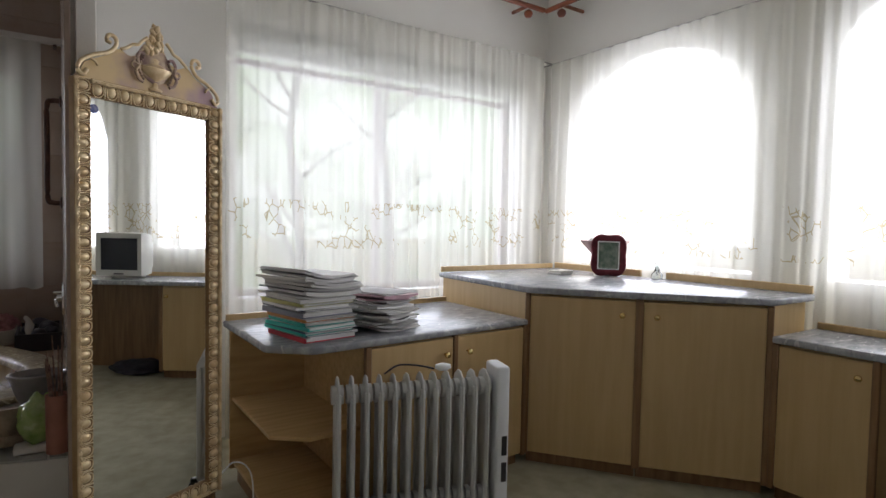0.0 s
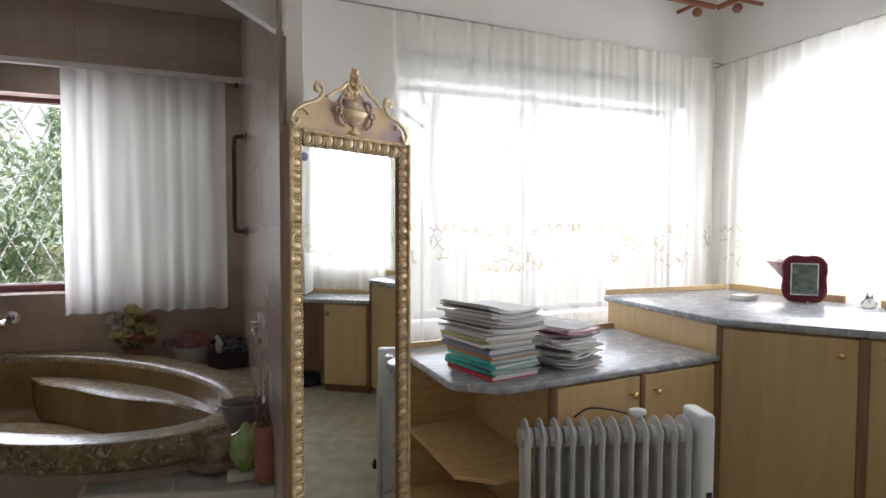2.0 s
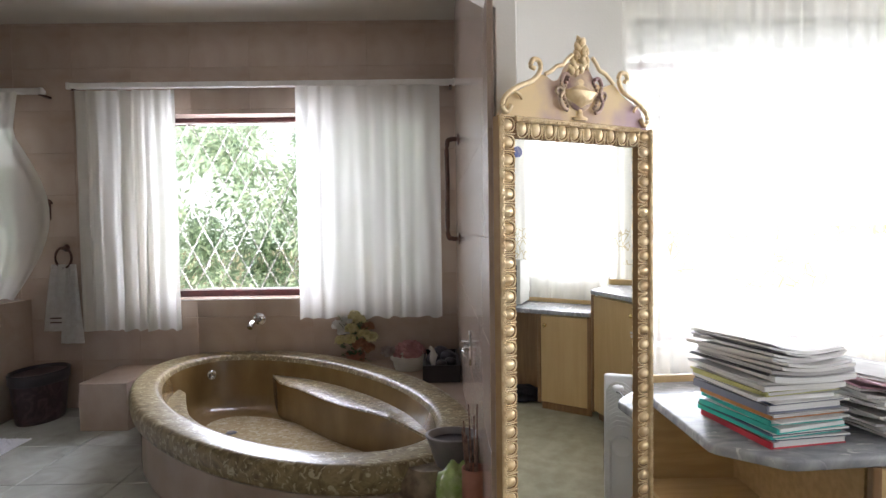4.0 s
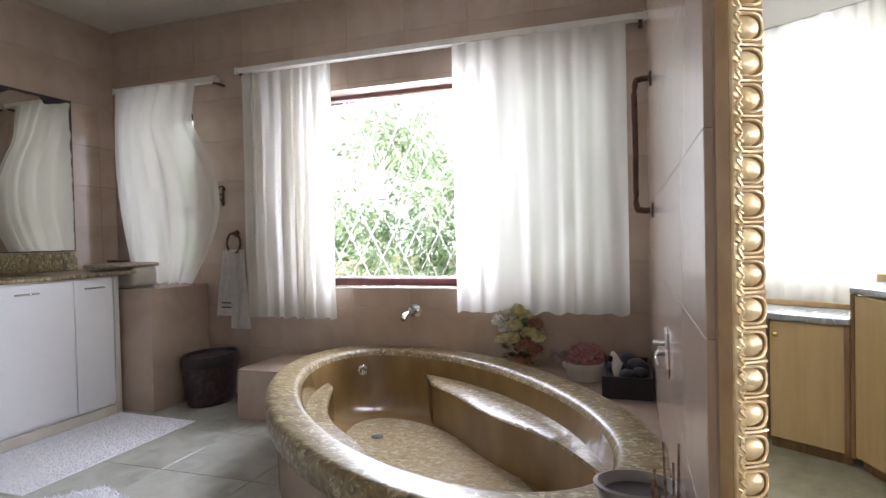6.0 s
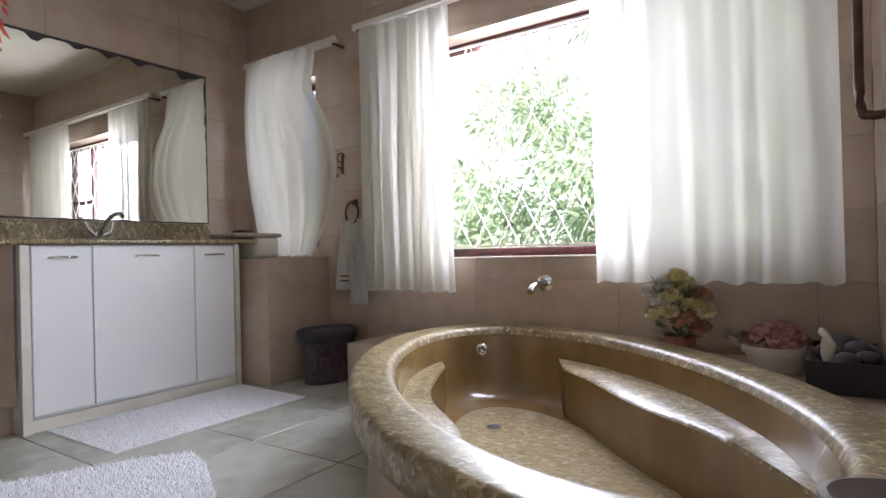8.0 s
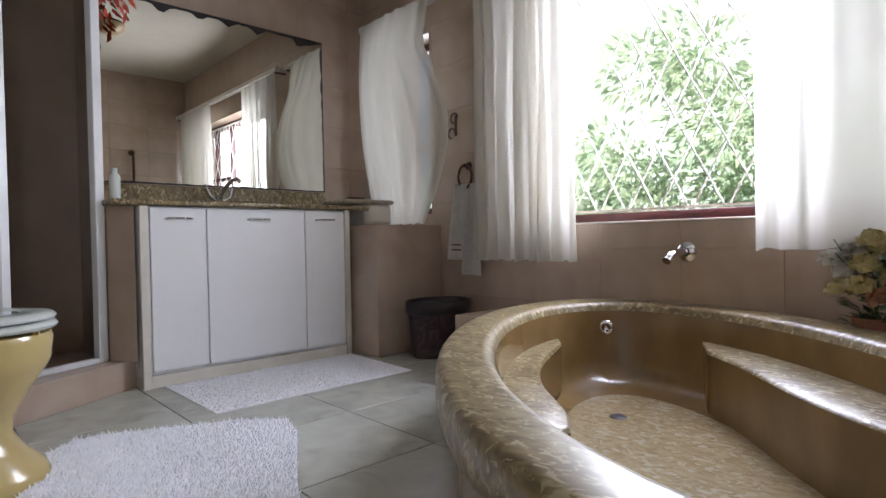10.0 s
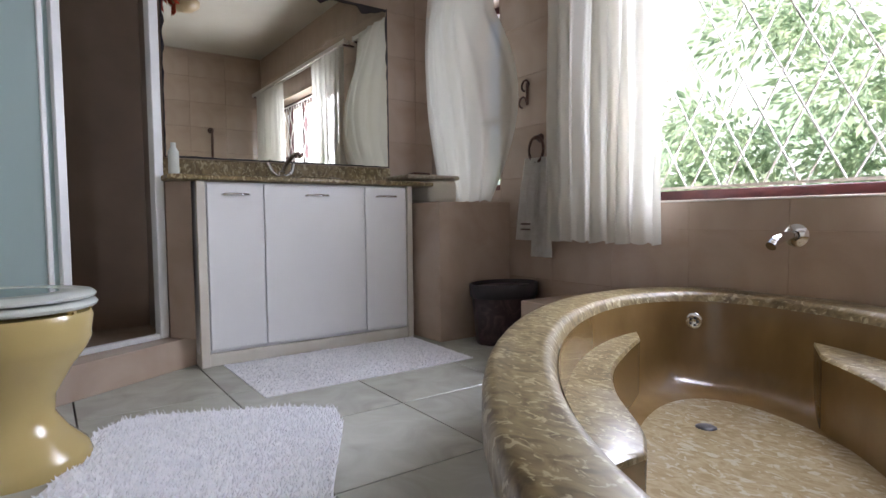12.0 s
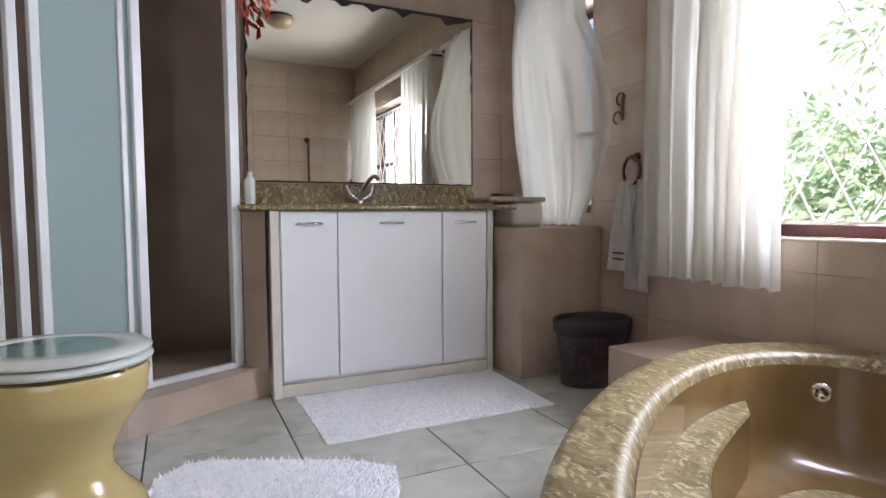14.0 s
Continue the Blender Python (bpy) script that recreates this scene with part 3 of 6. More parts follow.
# ledge by the opening and behind the bath
def build_ledges():
    outer = [ell(1.14, 0.615, 2 * math.pi * i / 72) for i in range(72)]
    near = sorted([p for p in outer if -0.65 < p[0] < 0.0 and p[1] < 5.85], key=lambda p: -p[0])
    plan = [(-0.66, 5.33), (0.012, 5.145), (0.012, 5.75)] + near + [(-0.66, 5.52)]
    structure("ledge", prism(plan, LOW, STEP - 0.008), "offwhite", "low cream-edged tiled ledge beside the bath")
    far = [ell(1.15, 0.63, 2 * math.pi * i / 72) for i in range(72)]
    far = sorted([p for p in far if -1.45 < p[0] < -0.02 and p[1] > 5.95 and (p[0] + p[1]) > 5.45], key=lambda p: p[0])
    corner = [(0.012, far[-1][1]), (0.012, 7.32), (far[0][0], 7.32)] + far
    structure("bath_corner_ledge", prism(corner, 0.0, 0.30), "walltile", "tiled corner ledge behind the bath")


build_ledges()


# ---- vanity ----
def handle(bm_len, parent, at, m="chrome"):
    b = tube([(0, -bm_len / 2, 0), (0.022, -bm_len / 2 + 0.012, 0.002), (0.026, 0, 0.003), (0.022, bm_len / 2 - 0.012, 0.002), (0, bm_len / 2, 0)], 0.006, 8)
    b.transform(Matrix.Translation(at))
    return part("handle", b, m, parent, "curved chrome handle", 60)


def build_vanity():
    t = thing("vanity_cabinet", "long white lacquered vanity cabinet with three doors and chrome handles", "cabinet", at=(-3.15, 6.195, 0))
    o = Matrix.Translation((3.15, -6.195, 0))
    def L(b):
        b.transform(o)
        return b
    part("body", L(box(-3.74, 5.62, 0.06, -3.17, 6.755, 0.855)), "white", t)
    part("plinth", L(box(-3.74, 5.62, 0.0, -3.155, 6.755, 0.058, 0.003)), "offwhite", t, "cream plinth")
    part("side_panel", L(box(-3.17, 5.620, 0.0, -3.142, 5.66, 0.857, 0.003)), "offwhite", t)
    part("side_panel", L(box(-3.17, 6.73, 0.0, -3.142, 6.762, 0.857, 0.003)), "offwhite", t)
    for y0, y1 in ((5.667, 5.924), (5.929, 6.465), (6.470, 6.724)):
        d = part("door", L(box(-3.17, y0, 0.075, -3.148, y1, 0.847, 0.004, seg=2)), "white", t)
        handle(0.125, d, (0.002, (y0 + y1) / 2 - 6.195, 0.795))
    c = part("countertop", prism([(-3.745, 5.50), (-3.12, 5.50), (-3.12, 6.78), (-3.18, 6.95), (-3.745, 6.95)], 0.858, 0.884, 0.008), "bathstone", None, "", 50)
    tagged(c, "olive-gold marble vanity top with a low splashback", "countertop")
    s = part("splashback", box(-3.744, 5.50, 0.886, -3.724, 6.96, 1.008, 0.003), "bathstone", c, "marble splashback")
    return t


build_vanity()


def build_wall_mirror():
    n = 26
    bm = bmesh.new()
    bot = [bm.verts.new((XW + 0.016, 5.60 + 1.345 * i / n, 1.018)) for i in range(n + 1)]
    top = [bm.verts.new((XW + 0.016, 5.60 + 1.345 * i / n, 2.045)) for i in range(n + 1)]
    for i in range(n):
        bm.faces.new((bot[i], bot[i + 1], top[i + 1], top[i]))
    m = thing("wall_mirror", "large frameless wall mirror with a dark corroded edge above the vanity", "mirror", at=(XW, 6.27, 1.018))
    bm.transform(Matrix.Translation((-XW, -6.27, -1.018)))
    part("glass", bm, "dimmirror", m, "mirror glass toned down to dim the reflected room")
    rnd = random.Random(3)
    b = bmesh.new()
    def ragged(p0, p1, w0, w1, nrm):
        k = 44
        A = [Vector(p0).lerp(Vector(p1), i / k) for i in range(k + 1)]
        W = [w0 + (w1 - w0) * max(0, noise.noise(Vector((i * 0.33, w1 * 50, 2)))) * 2 + rnd.uniform(0, 0.004) for i in range(k + 1)]
        out = [b.verts.new(a) for a in A]
        inn = [b.verts.new(a + Vector(nrm) * w) for a, w in zip(A, W)]
        for i in range(k):
            b.faces.new((out[i], out[i + 1], inn[i + 1], inn[i]))
    x = 0.019
    ragged((x, -0.675, 1.025), (x, 0.685, 1.025), 0.012, 0.055, (0, 0, -1))
    ragged((x, 0.685, 1.03), (x, 0.685, -0.005), 0.006, 0.012, (0, -1, 0))
    ragged((x, -0.675, 1.03), (x, -0.675, -0.005), 0.004, 0.014, (0, 1, 0))
    ragged((x, -0.675, -0.004), (x, 0.685, -0.004), 0.005, 0.009, (0, 0, 1))
    part("corroded_edge", b, "dark", m, "ragged dark corroded rim")


build_wall_mirror()

# pedestal below the small window, low box by the bath
structure("pedestal", prism([(-3.745, 6.765), (-2.93, 6.80), (-2.93, 7.305), (-3.745, 7.305)], 0, 0.765, 0.004, 1), "walltile", "tiled plinth below the small window")
structure("tiled_box", prism([(-2.33, 6.835), (-2.04, 6.835), (-2.02, 7.05), (-1.93, 7.305), (-2.33, 7.305)], 0.0, 0.295, 0.004, 1), "walltile", "low tiled box beside the bath")


# ---- curtains ----
def build_curtain(name, x0, x1, y, z0, z1, folds, amp, material, label, bulge=0.0, axis="y", scallop=0.0, seed=0, rod_y=None, gather=0.0, narrow=0.0):
    """A hanging cloth with uneven folds, along x (axis y) or along y (axis x)."""
    rnd = random.Random(seed)
    nx, nz = max(int(folds * 9), 30), 18
    ph = [rnd.uniform(-1.3, 1.3) for _ in range(int(folds) + 3)]
    bm = bmesh.new()
    grid = []
    for j in range(nz + 1):
        v = j / nz
        row = []
        for i in range(nx + 1):
            u = i / nx
            k = u * folds
            s = ph[int(k)] * (1 - k % 1) + ph[int(k) + 1] * (k % 1)
            kk = k + 0.9 * noise.noise(Vector((k * 0.45, seed * 3.7, v * 0.25)))
            a = amp * (0.55 + 0.5 * (1 - v)) * (0.75 + 0.9 * noise.noise(Vector((k * 0.8, v * 0.9 + seed, 2.0))) + 0.25 * s)
            off = a * math.sin(2 * math.pi * kk) + 0.3 * a * math.sin(4 * math.pi * kk + 2 * s + 1.5 * v) + 0.5 * amp * noise.noise(Vector((k * 1.7, v * 3.0, seed)))
            w = 1 - narrow * (1 - v)
            x = x0 + (x1 - x0) * ((u - 0.5) * w + 0.5) + bulge * 1.5 * math.sin(math.pi * min(v * 1.25, 1)) * u
            yy = y + off - bulge * math.sin(math.pi * min((1 - v) * 0.9 + 0.1, 1)) * (0.4 + 0.6 * math.sin(math.pi * u))
            z = z0 + (z1 - z0) * v + (scallop * abs(math.sin(math.pi * k * 0.8)) * (1 - v) ** 6 if scallop else 0) + 0.006 * math.sin(2 * math.pi * k) * (1 - v)
            row.append(bm.verts.new((x, yy, z) if axis == "y" else (yy, x, z)))
        grid.append(row)
    for j in range(nz):
        for i in range(nx):
            bm.faces.new((grid[j][i], grid[j][i + 1], grid[j + 1][i + 1], grid[j + 1][i]))
    ob = part(name, bm, material, None, label, 180)
    return tagged(ob, label, "curtain")


build_curtain("curtain", -1.065, -0.105, 7.21, 0.605, 2.185, 8, 0.015, "curtain", "cream cotton curtain with a ruffled hem over the bath window", scallop=0.014, seed=1)
build_curtain("curtain", -2.525, -1.86, 7.20, 0.555, 2.15, 8, 0.027, "curtain", "gathered cream cotton curtain beside the bath window", seed=2)
build_curtain("curtain", -3.57, -2.88, 7.20, 0.775, 2.14, 6, 0.022, "curtain", "cream cotton curtain bulging over the small window", bulge=0.18, seed=3, narrow=0.25)
build_curtain("lace_curtain", 0.76, 3.20, 6.12, LOW + 0.02, 2.40, 30, 0.018, "lace", "sheer white lace curtain over the wide window", seed=4)
build_curtain("lace_curtain", 1.0, 6.06, 3.235, LOW + 0.02, 2.35, 50, 0.018, "lace", "sheer white lace curtain over the arched windows", axis="x", seed=5)


# ---- gilt standing mirror ----
def build_gilt_mirror():
    W, H, F = 0.542, 1.486, 0.052
    t = thing("gilt_mirror", "tall narrow mirror in an egg-and-dart gilt frame with urn crest", "mirror", at=(0.014, 4.8315, 0.009), rz=27.6)
    part("glass", box(F - 0.004, 0.0, F - 0.004, W - F + 0.004, 0.006, H - F + 0.004), "mirror", t, "clear mirror glass")
    part("backboard", box(0.008, 0.0085, 0.008, W - 0.008, 0.016, H - 0.008), "golddark", t, "brown wooden backboard")

    def rail(name, length, m):
        """A wavy leaf band, a hollow and a row of eggs in raised loops."""
        b = box(0, -0.022, 0, 0.013, 0.006, length, 0.003, seg=2)
        b.transform(m)
        r = part(name, b, "gold", t, "gilt moulding")
        b = box(-0.0015, -0.018, 0.001, 0.0, 0.007, length - 0.001)
        b.transform(m)
        part("side_board", b, "sidewood", r, "ochre-brown painted side")
        # Shade in the gaps between eggs is put into the hollow's darker brown.
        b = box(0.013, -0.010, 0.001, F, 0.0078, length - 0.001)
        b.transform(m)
        part("hollow", b, "golddark", r, "gilded hollow, browned to deepen the gaps between eggs")
        n = round(length / 0.0431)
        p = length / n
        leaf, egg, dart = bmesh.new(), bmesh.new(), bmesh.new()
        for k in range(n):
            z = (k + 0.5) * p
            e = bmesh.new()
            bmesh.ops.create_uvsphere(e, u_segments=12, v_segments=8, radius=1)
            merge(egg, e, Matrix.Translation((0.0235, -0.009, z)) @ Matrix.Diagonal((0.0172, 0.0105, 0.0150, 1)))
            loop = curve_pts([(0.0135, -0.014, z - 0.0165), (0.032, -0.0155, z - 0.0165), (0.042, -0.0125, z - 0.010), (0.0445, -0.011, z), (0.042, -0.0125, z + 0.010), (0.032, -0.0155, z + 0.0165), (0.0135, -0.014, z + 0.0165)], 3)
            merge(dart, tube(loop, 0.0018, 6))
            merge(dart, tube([(0.0135, -0.015, z + p * 0.5), (0.034, -0.0135, z + p * 0.5), (0.0455, -0.011, z + p * 0.5)], 0.0019, 6))
            wave = curve_pts([(0.011, -0.0225, z - p * 0.5), (0.0035, -0.024, z - p * 0.25), (0.011, -0.0225, z), (0.0035, -0.024, z + p * 0.25), (0.011, -0.0225, z + p * 0.5)], 3)
            merge(leaf, tube(wave, 0.0017, 5))
            for q in (-0.25, 0.25):
                merge(leaf, tube([(0.011, -0.0225, z + q * p), (0.0065, -0.024, z + q * p + 0.003)], 0.0016, 5))
                merge(leaf, tube([(0.002, -0.0225, z + (q + 0.25) * p), (0.006, -0.024, z + (q + 0.25) * p - 0.003)], 0.0016, 5))
        for nm, bb in (("egg_moulding", egg), ("dart_moulding", dart), ("leaf_moulding", leaf)):
            bb.transform(m @ Matrix.Diagonal((1.15, 1, 1, 1)))
            part(nm, bb, "gold", r, "", 60)

    rail("side_rail", H, Matrix.Identity(4))
    rail("side_rail", H, Matrix.Translation((W, 0, H)) @ pose(0, 0, 0, 0, 180, 0))
    rail("top_rail", W - 2 * F, Matrix.Translation((F, 0, H)) @ pose(0, 0, 0, 0, 90, 0))
    rail("bottom_rail", W - 2 * F, Matrix.Translation((W - F, 0, 0)) @ pose(0, 0, 0, 0, -90, 0))
    # crest board: arched shoulders that rise to a small peak
    knots = [(0.0, 0.0), (0.03, 0.055), (0.09, 0.085), (0.135, 0.12), (0.17, 0.105), (0.20, 0.115), (0.235, 0.165), (0.262, 0.178), (0.2627, 0.178)]

    def top(x):
        x = min(x, W - 0.024 - x)
        for (xa, za), (xb, zb) in zip(knots, knots[1:]):
            if x <= xb:
                u = (x - xa) / (xb - xa)
                return za + (zb - za) * (u * u * (3 - 2 * u) * 0.5 + u * 0.5)
        return knots[-1][1]
    b = bmesh.new()
    prev = None
    N = 60
    for i in range(N + 1):
        x = (W - 0.024) * i / N
        z = max(top(x), 0.002)
        row = [b.verts.new((x + 0.012, yy, H + zz)) for yy, zz in ((-0.006, 0), (-0.006, z), (0.016, z), (0.016, 0))]
        if prev:
            for j in range(3):
                b.faces.new((prev[j], row[j], row[j + 1], prev[j + 1]))
        else:
            b.faces.new(row)
        prev = row
    b.faces.new(prev[::-1])
    crest = part("crest", b, "crest", t, "amber and mauve painted crest board")

    def scroll(points, r, name="scroll", mtl="gold"):
        return part(name, tube(curve_pts(points, 6), r, 8), mtl, crest, "", 60)

    y = -0.012
    for m in (0, 1):
        def X(x):
            return x if not m else W - x
        scroll([(X(0.042), y, H + 0.028), (X(0.028), y, H + 0.01), (X(0.014), y, H + 0.024), (X(0.026), y, H + 0.052), (X(0.065), y, H + 0.078), (X(0.11), y, H + 0.098),
                (X(0.132), y - 0.003, H + 0.125), (X(0.128), y - 0.004, H + 0.148), (X(0.108), y - 0.005, H + 0.15), (X(0.10), y - 0.005, H + 0.132), (X(0.113), y - 0.006, H + 0.127)], 0.0065)
        scroll([(X(0.05), y, H + 0.066), (X(0.065), y - 0.002, H + 0.058), (X(0.074), y - 0.003, H + 0.046)], 0.004)
        scroll([(X(0.150), y, H + 0.118), (X(0.168), y - 0.004, H + 0.128), (X(0.186), y - 0.004, H + 0.142), (X(0.206), y - 0.005, H + 0.148), (X(0.218), y - 0.006, H + 0.162), (X(0.236), y - 0.008, H + 0.178)], 0.0055)
        # C-scrolls and leaf buds on each side of the urn
        scroll([(X(0.222), y - 0.004, H + 0.030), (X(0.204), y - 0.005, H + 0.040), (X(0.196), y - 0.006, H + 0.062), (X(0.206), y - 0.006, H + 0.080), (X(0.200), y - 0.006, H + 0.104), (X(0.210), y - 0.006, H + 0.124), (X(0.226), y - 0.006, H + 0.120)], 0.0055, "c_scroll", "relief")
        scroll([(X(0.206), y - 0.008, H + 0.080), (X(0.190), y - 0.006, H + 0.088), (X(0.182), y - 0.005, H + 0.078), (X(0.190), y - 0.005, H + 0.068)], 0.004, "c_scroll", "relief")
        g = bmesh.new()
        for k in range(9):
            a = k / 8
            e = bmesh.new()
            bmesh.ops.create_icosphere(e, subdivisions=1, radius=0.0065 - 0.002 * abs(a - 0.4))
            merge(g, e, Matrix.Translation((X(0.226 - 0.016 * math.sin(a * 3.1)), -0.014, H + 0.112 - 0.070 * a)))
        part("bead_garland", g, "relief", crest, "beaded garland relief", 60)
    shield = lathe([(0.002, 0.0), (0.050, 0.0), (0.056, 0.003), (0.052, 0.008), (0.002, 0.010)], 22, 1.0, 1.12)
    shield.transform(Matrix.Translation((W / 2, -0.005, H + 0.095)) @ pose(0, 0, 0, 90))
    part("shield", shield, "relief", crest, "mauve carved ground behind the urn", 60)
    c = W / 2
    urn = lathe([(0.002, 0.0), (0.024, 0.001), (0.026, 0.008), (0.010, 0.014), (0.007, 0.034), (0.014, 0.040), (0.040, 0.052), (0.058, 0.070), (0.062, 0.078), (0.044, 0.082), (0.026, 0.090), (0.014, 0.096), (0.016, 0.106), (0.006, 0.118), (0.001, 0.122)], 18, 1, 0.4)
    urn.transform(Matrix.Translation((c, -0.010, H + 0.006)))
    part("urn", urn, "gold", crest, "gilded urn relief", 60)
    fin = bmesh.new()
    rnd = random.Random(7)
    for k in range(34):
        a = k / 33
        e = bmesh.new()
        bmesh.ops.create_icosphere(e, subdivisions=1, radius=1)
        w = 0.036 * (1 - a) + 0.007
        merge(fin, e, Matrix.Translation((c + rnd.uniform(-w, w), -0.012 - rnd.uniform(0, 0.010), H + 0.135 + 0.085 * a)) @ pose(0, 0, 0, 0, rnd.uniform(-50, 50), 0) @ Matrix.Diagonal((0.009, 0.008, 0.016, 1)))
    part("finial", fin, "gold", crest, "carved leaf finial", 60)
    st = lathe([(0.0005, 0), (0.014, 0.0003), (0.014, 0.0012), (0.0005, 0.0015)], 20)
    st.transform(Matrix.Translation((F + 0.016, -0.0008, H - F - 0.035)) @ pose(0, 0, 0, 90))
    s_ = part("sticker", st, mat("blue_sticker", (0.08, 0.12, 0.35), (0.3, 0.3, 0.45), 0.5, 90), t, "small blue round sticker")
    return t


build_gilt_mirror()
structure("mirror_step", prism([(0.035, 4.850), (0.485, 5.085), (0.465, 5.125), (0.015, 4.890)], LOW, 0.006), "woodtrim", "dark wooden block under the mirror")


# ---- dressing cabinets ----
LT, HT = 0.572, 0.744


def cabinet_front(t, p0, p1, z0, z1, doors, knobs, trim0=True, trim1=True):
    """Doors with dark edging between two plan points, built in the thing's frame (world-placed)."""
    base = t.matrix_world.inverted()
    d = Vector((p1[0] - p0[0], p1[1] - p0[1], 0))
    Lh = d.length
    ang = math.degrees(math.atan2(d.y, d.x))
    m = base @ pose(p0[0], p0[1], 0, 0, 0, ang)
    w = Lh / doors
    for i in range(doors):
        b = box(i * w + 0.014, -0.020, z0 + 0.012, (i + 1) * w - 0.014, 0.0, z1 - 0.012, 0.003)
        b.transform(m)
        dd = part("door", b, "wood", t)
        k = knobs[i]
        b = lathe([(0.004, 0), (0.006, 0.002), (0.005, 0.012), (0.012, 0.018), (0.0155, 0.025), (0.014, 0.032), (0.007, 0.037), (0.001, 0.038)], 14)
        b.transform(m @ Matrix.Translation((i * w + k * w, -0.020, z1 - 0.085)) @ pose(0, 0, 0, 90))
        part("knob", b, "brass", dd, "round brass knob", 60)
    for i in range(doors + 1):
        b = box(i * w - 0.014, -0.026, z0, i * w + 0.014, -0.002, z1 - 0.002, 0.003)
        b.transform(m)
        part("edging", b, "woodtrim", t, "dark brown edging strip")
    b = box(0, 0.03, LOW, Lh, 0.05, z0)
    b.transform(m)
    part("plinth", b, "woodtrim", t)


def build_cabinets():
    # low unit along the north window with an open shelf end
    t = thing("low_cabinet", "low honey-veneer cabinet with brass knobs and open end shelves", "cabinet", at=(1.4, 5.3, LOW))
    o = Matrix.Translation((-1.4, -5.3, -LOW))
    part("body", prismoff([(1.06, 4.955), (2.02, 5.03), (2.02, 5.76), (1.06, 5.66)], LOW + 0.06, LT - 0.032, o), "shelfwood", t)
    cabinet_front(t, (1.066, 4.940), (2.03, 5.016), LOW + 0.06, LT - 0.03, 2, (0.86, 0.15))
    for z in (-0.13, 0.18):
        part("shelf", prismoff([(0.68, 5.62), (0.68, 5.03), (0.815, 4.925), (1.055, 4.945), (1.055, 5.62)], z, z + 0.018, o), "shelfwood", t, "open end shelf with a cut corner")
    part("plinth", prismoff([(0.70, 5.60), (0.70, 5.05), (0.83, 4.96), (1.05, 4.98), (1.05, 5.60)], LOW, LOW + 0.055, o), "woodtrim", t)
    part("back_panel", prismoff([(0.67, 5.625), (1.055, 5.645), (1.055, 5.66), (0.67, 5.64)], LOW + 0.06, LT - 0.034, o), "shelfwood", t)
    c = part("countertop", prism([(0.65, 5.68), (0.655, 5.035), (0.668, 5.012), (0.805, 4.898), (0.835, 4.892), (2.045, 4.993), (2.06, 5.80)], LT - 0.032, LT, 0.008), "marble", None, "", 50)
    tagged(c, "grey marbled laminate worktop of the low cabinet", "countertop")
    part("upstand", prism([(0.66, 5.655), (2.055, 5.775), (2.055, 5.795), (0.66, 5.675)], LT + 0.002, LT + 0.03), "wood", c, "wooden upstand")
    # tall corner unit
    t = thing("corner_cabinet", "taller honey-veneer corner cabinet with two doors and brass knobs", "cabinet", at=(2.8, 5.1, LOW))
    o = Matrix.Translation((-2.8, -5.1, -LOW))
    plan = [(2.14, 5.94), (2.085, 5.035), (2.435, 4.59), (2.815, 4.135), (3.19, 4.135), (3.19, 5.94)]
    part("body", prismoff(plan, LOW + 0.06, HT - 0.034, o), "wood", t)
    cabinet_front(t, (2.075, 5.022), (2.418, 4.577), LOW + 0.06, HT - 0.034, 1, (0.86,))
    cabinet_front(t, (2.424, 4.570), (2.798, 4.120), LOW + 0.06, HT - 0.034, 1, (0.13,))
    c = part("countertop", prism([(2.12, 5.96), (2.052, 5.005), (2.405, 4.548), (2.78, 4.095), (3.20, 4.095), (3.20, 5.96)], HT - 0.034, HT, 0.008), "marble", None, "", 50)
    tagged(c, "grey marbled laminate top of the corner cabinet", "countertop")
    part("upstand", box(2.125, 5.938, HT + 0.002, 3.17, 5.956, HT + 0.038, 0.003), "wood", c, "wooden upstand")
    for y0, y1 in ((5.14, 5.93), (4.10, 4.95)):
        part("upstand", box(3.178, y0, HT + 0.002, 3.196, y1, HT + 0.045, 0.003), "wood", c, "wooden upstand")
    # low unit and desk along the east wall
    t = thing("low_cabinet", "low honey-veneer cabinet with one door beside the desk", "cabinet", at=(3.0, 3.9, LOW))
    o = Matrix.Translation((-3.0, -3.9, -LOW))
    part("body", prismoff([(2.82, 3.685), (3.19, 3.685), (3.19, 4.085), (2.82, 4.085)], LOW + 0.06, LT - 0.034, o), "wood", t)
    cabinet_front(t, (2.805, 4.08), (2.805, 3.68), LOW + 0.06, LT - 0.034, 1, (0.86,))
    c = part("countertop", prism([(2.765, 4.088), (2.75, 3.4), (2.75, 1.3), (3.20, 1.3), (3.20, 4.088)], LT - 0.034, LT, 0.008), "marble", None, "", 50)
    tagged(c, "grey marbled laminate desk top", "countertop")
    part("upstand", box(3.178, 1.3, LT + 0.002, 3.196, 4.07, LT + 0.035, 0.003), "wood", c, "wooden upstand")
    t = thing("drawer_cabinet", "honey-veneer drawer cabinet under the far end of the desk", "cabinet", at=(3.0, 1.7, LOW))
    o = Matrix.Translation((-3.0, -1.7, -LOW))
    part("drawer_body", prismoff([(2.80, 1.35), (3.18, 1.35), (3.18, 2.1), (2.80, 2.1)], LOW, LT - 0.036, o), "wood", t)
    t = thing("desk_back_board", "dark board closing the knee space under the desk", "board", at=(3.17, 2.9, LOW))
    part("board", prismoff([(3.16, 2.11), (3.175, 2.11), (3.175, 3.68), (3.16, 3.68)], LOW, LT - 0.036, Matrix.Translation((-3.17, -2.9, -LOW))), "woodtrim", t)


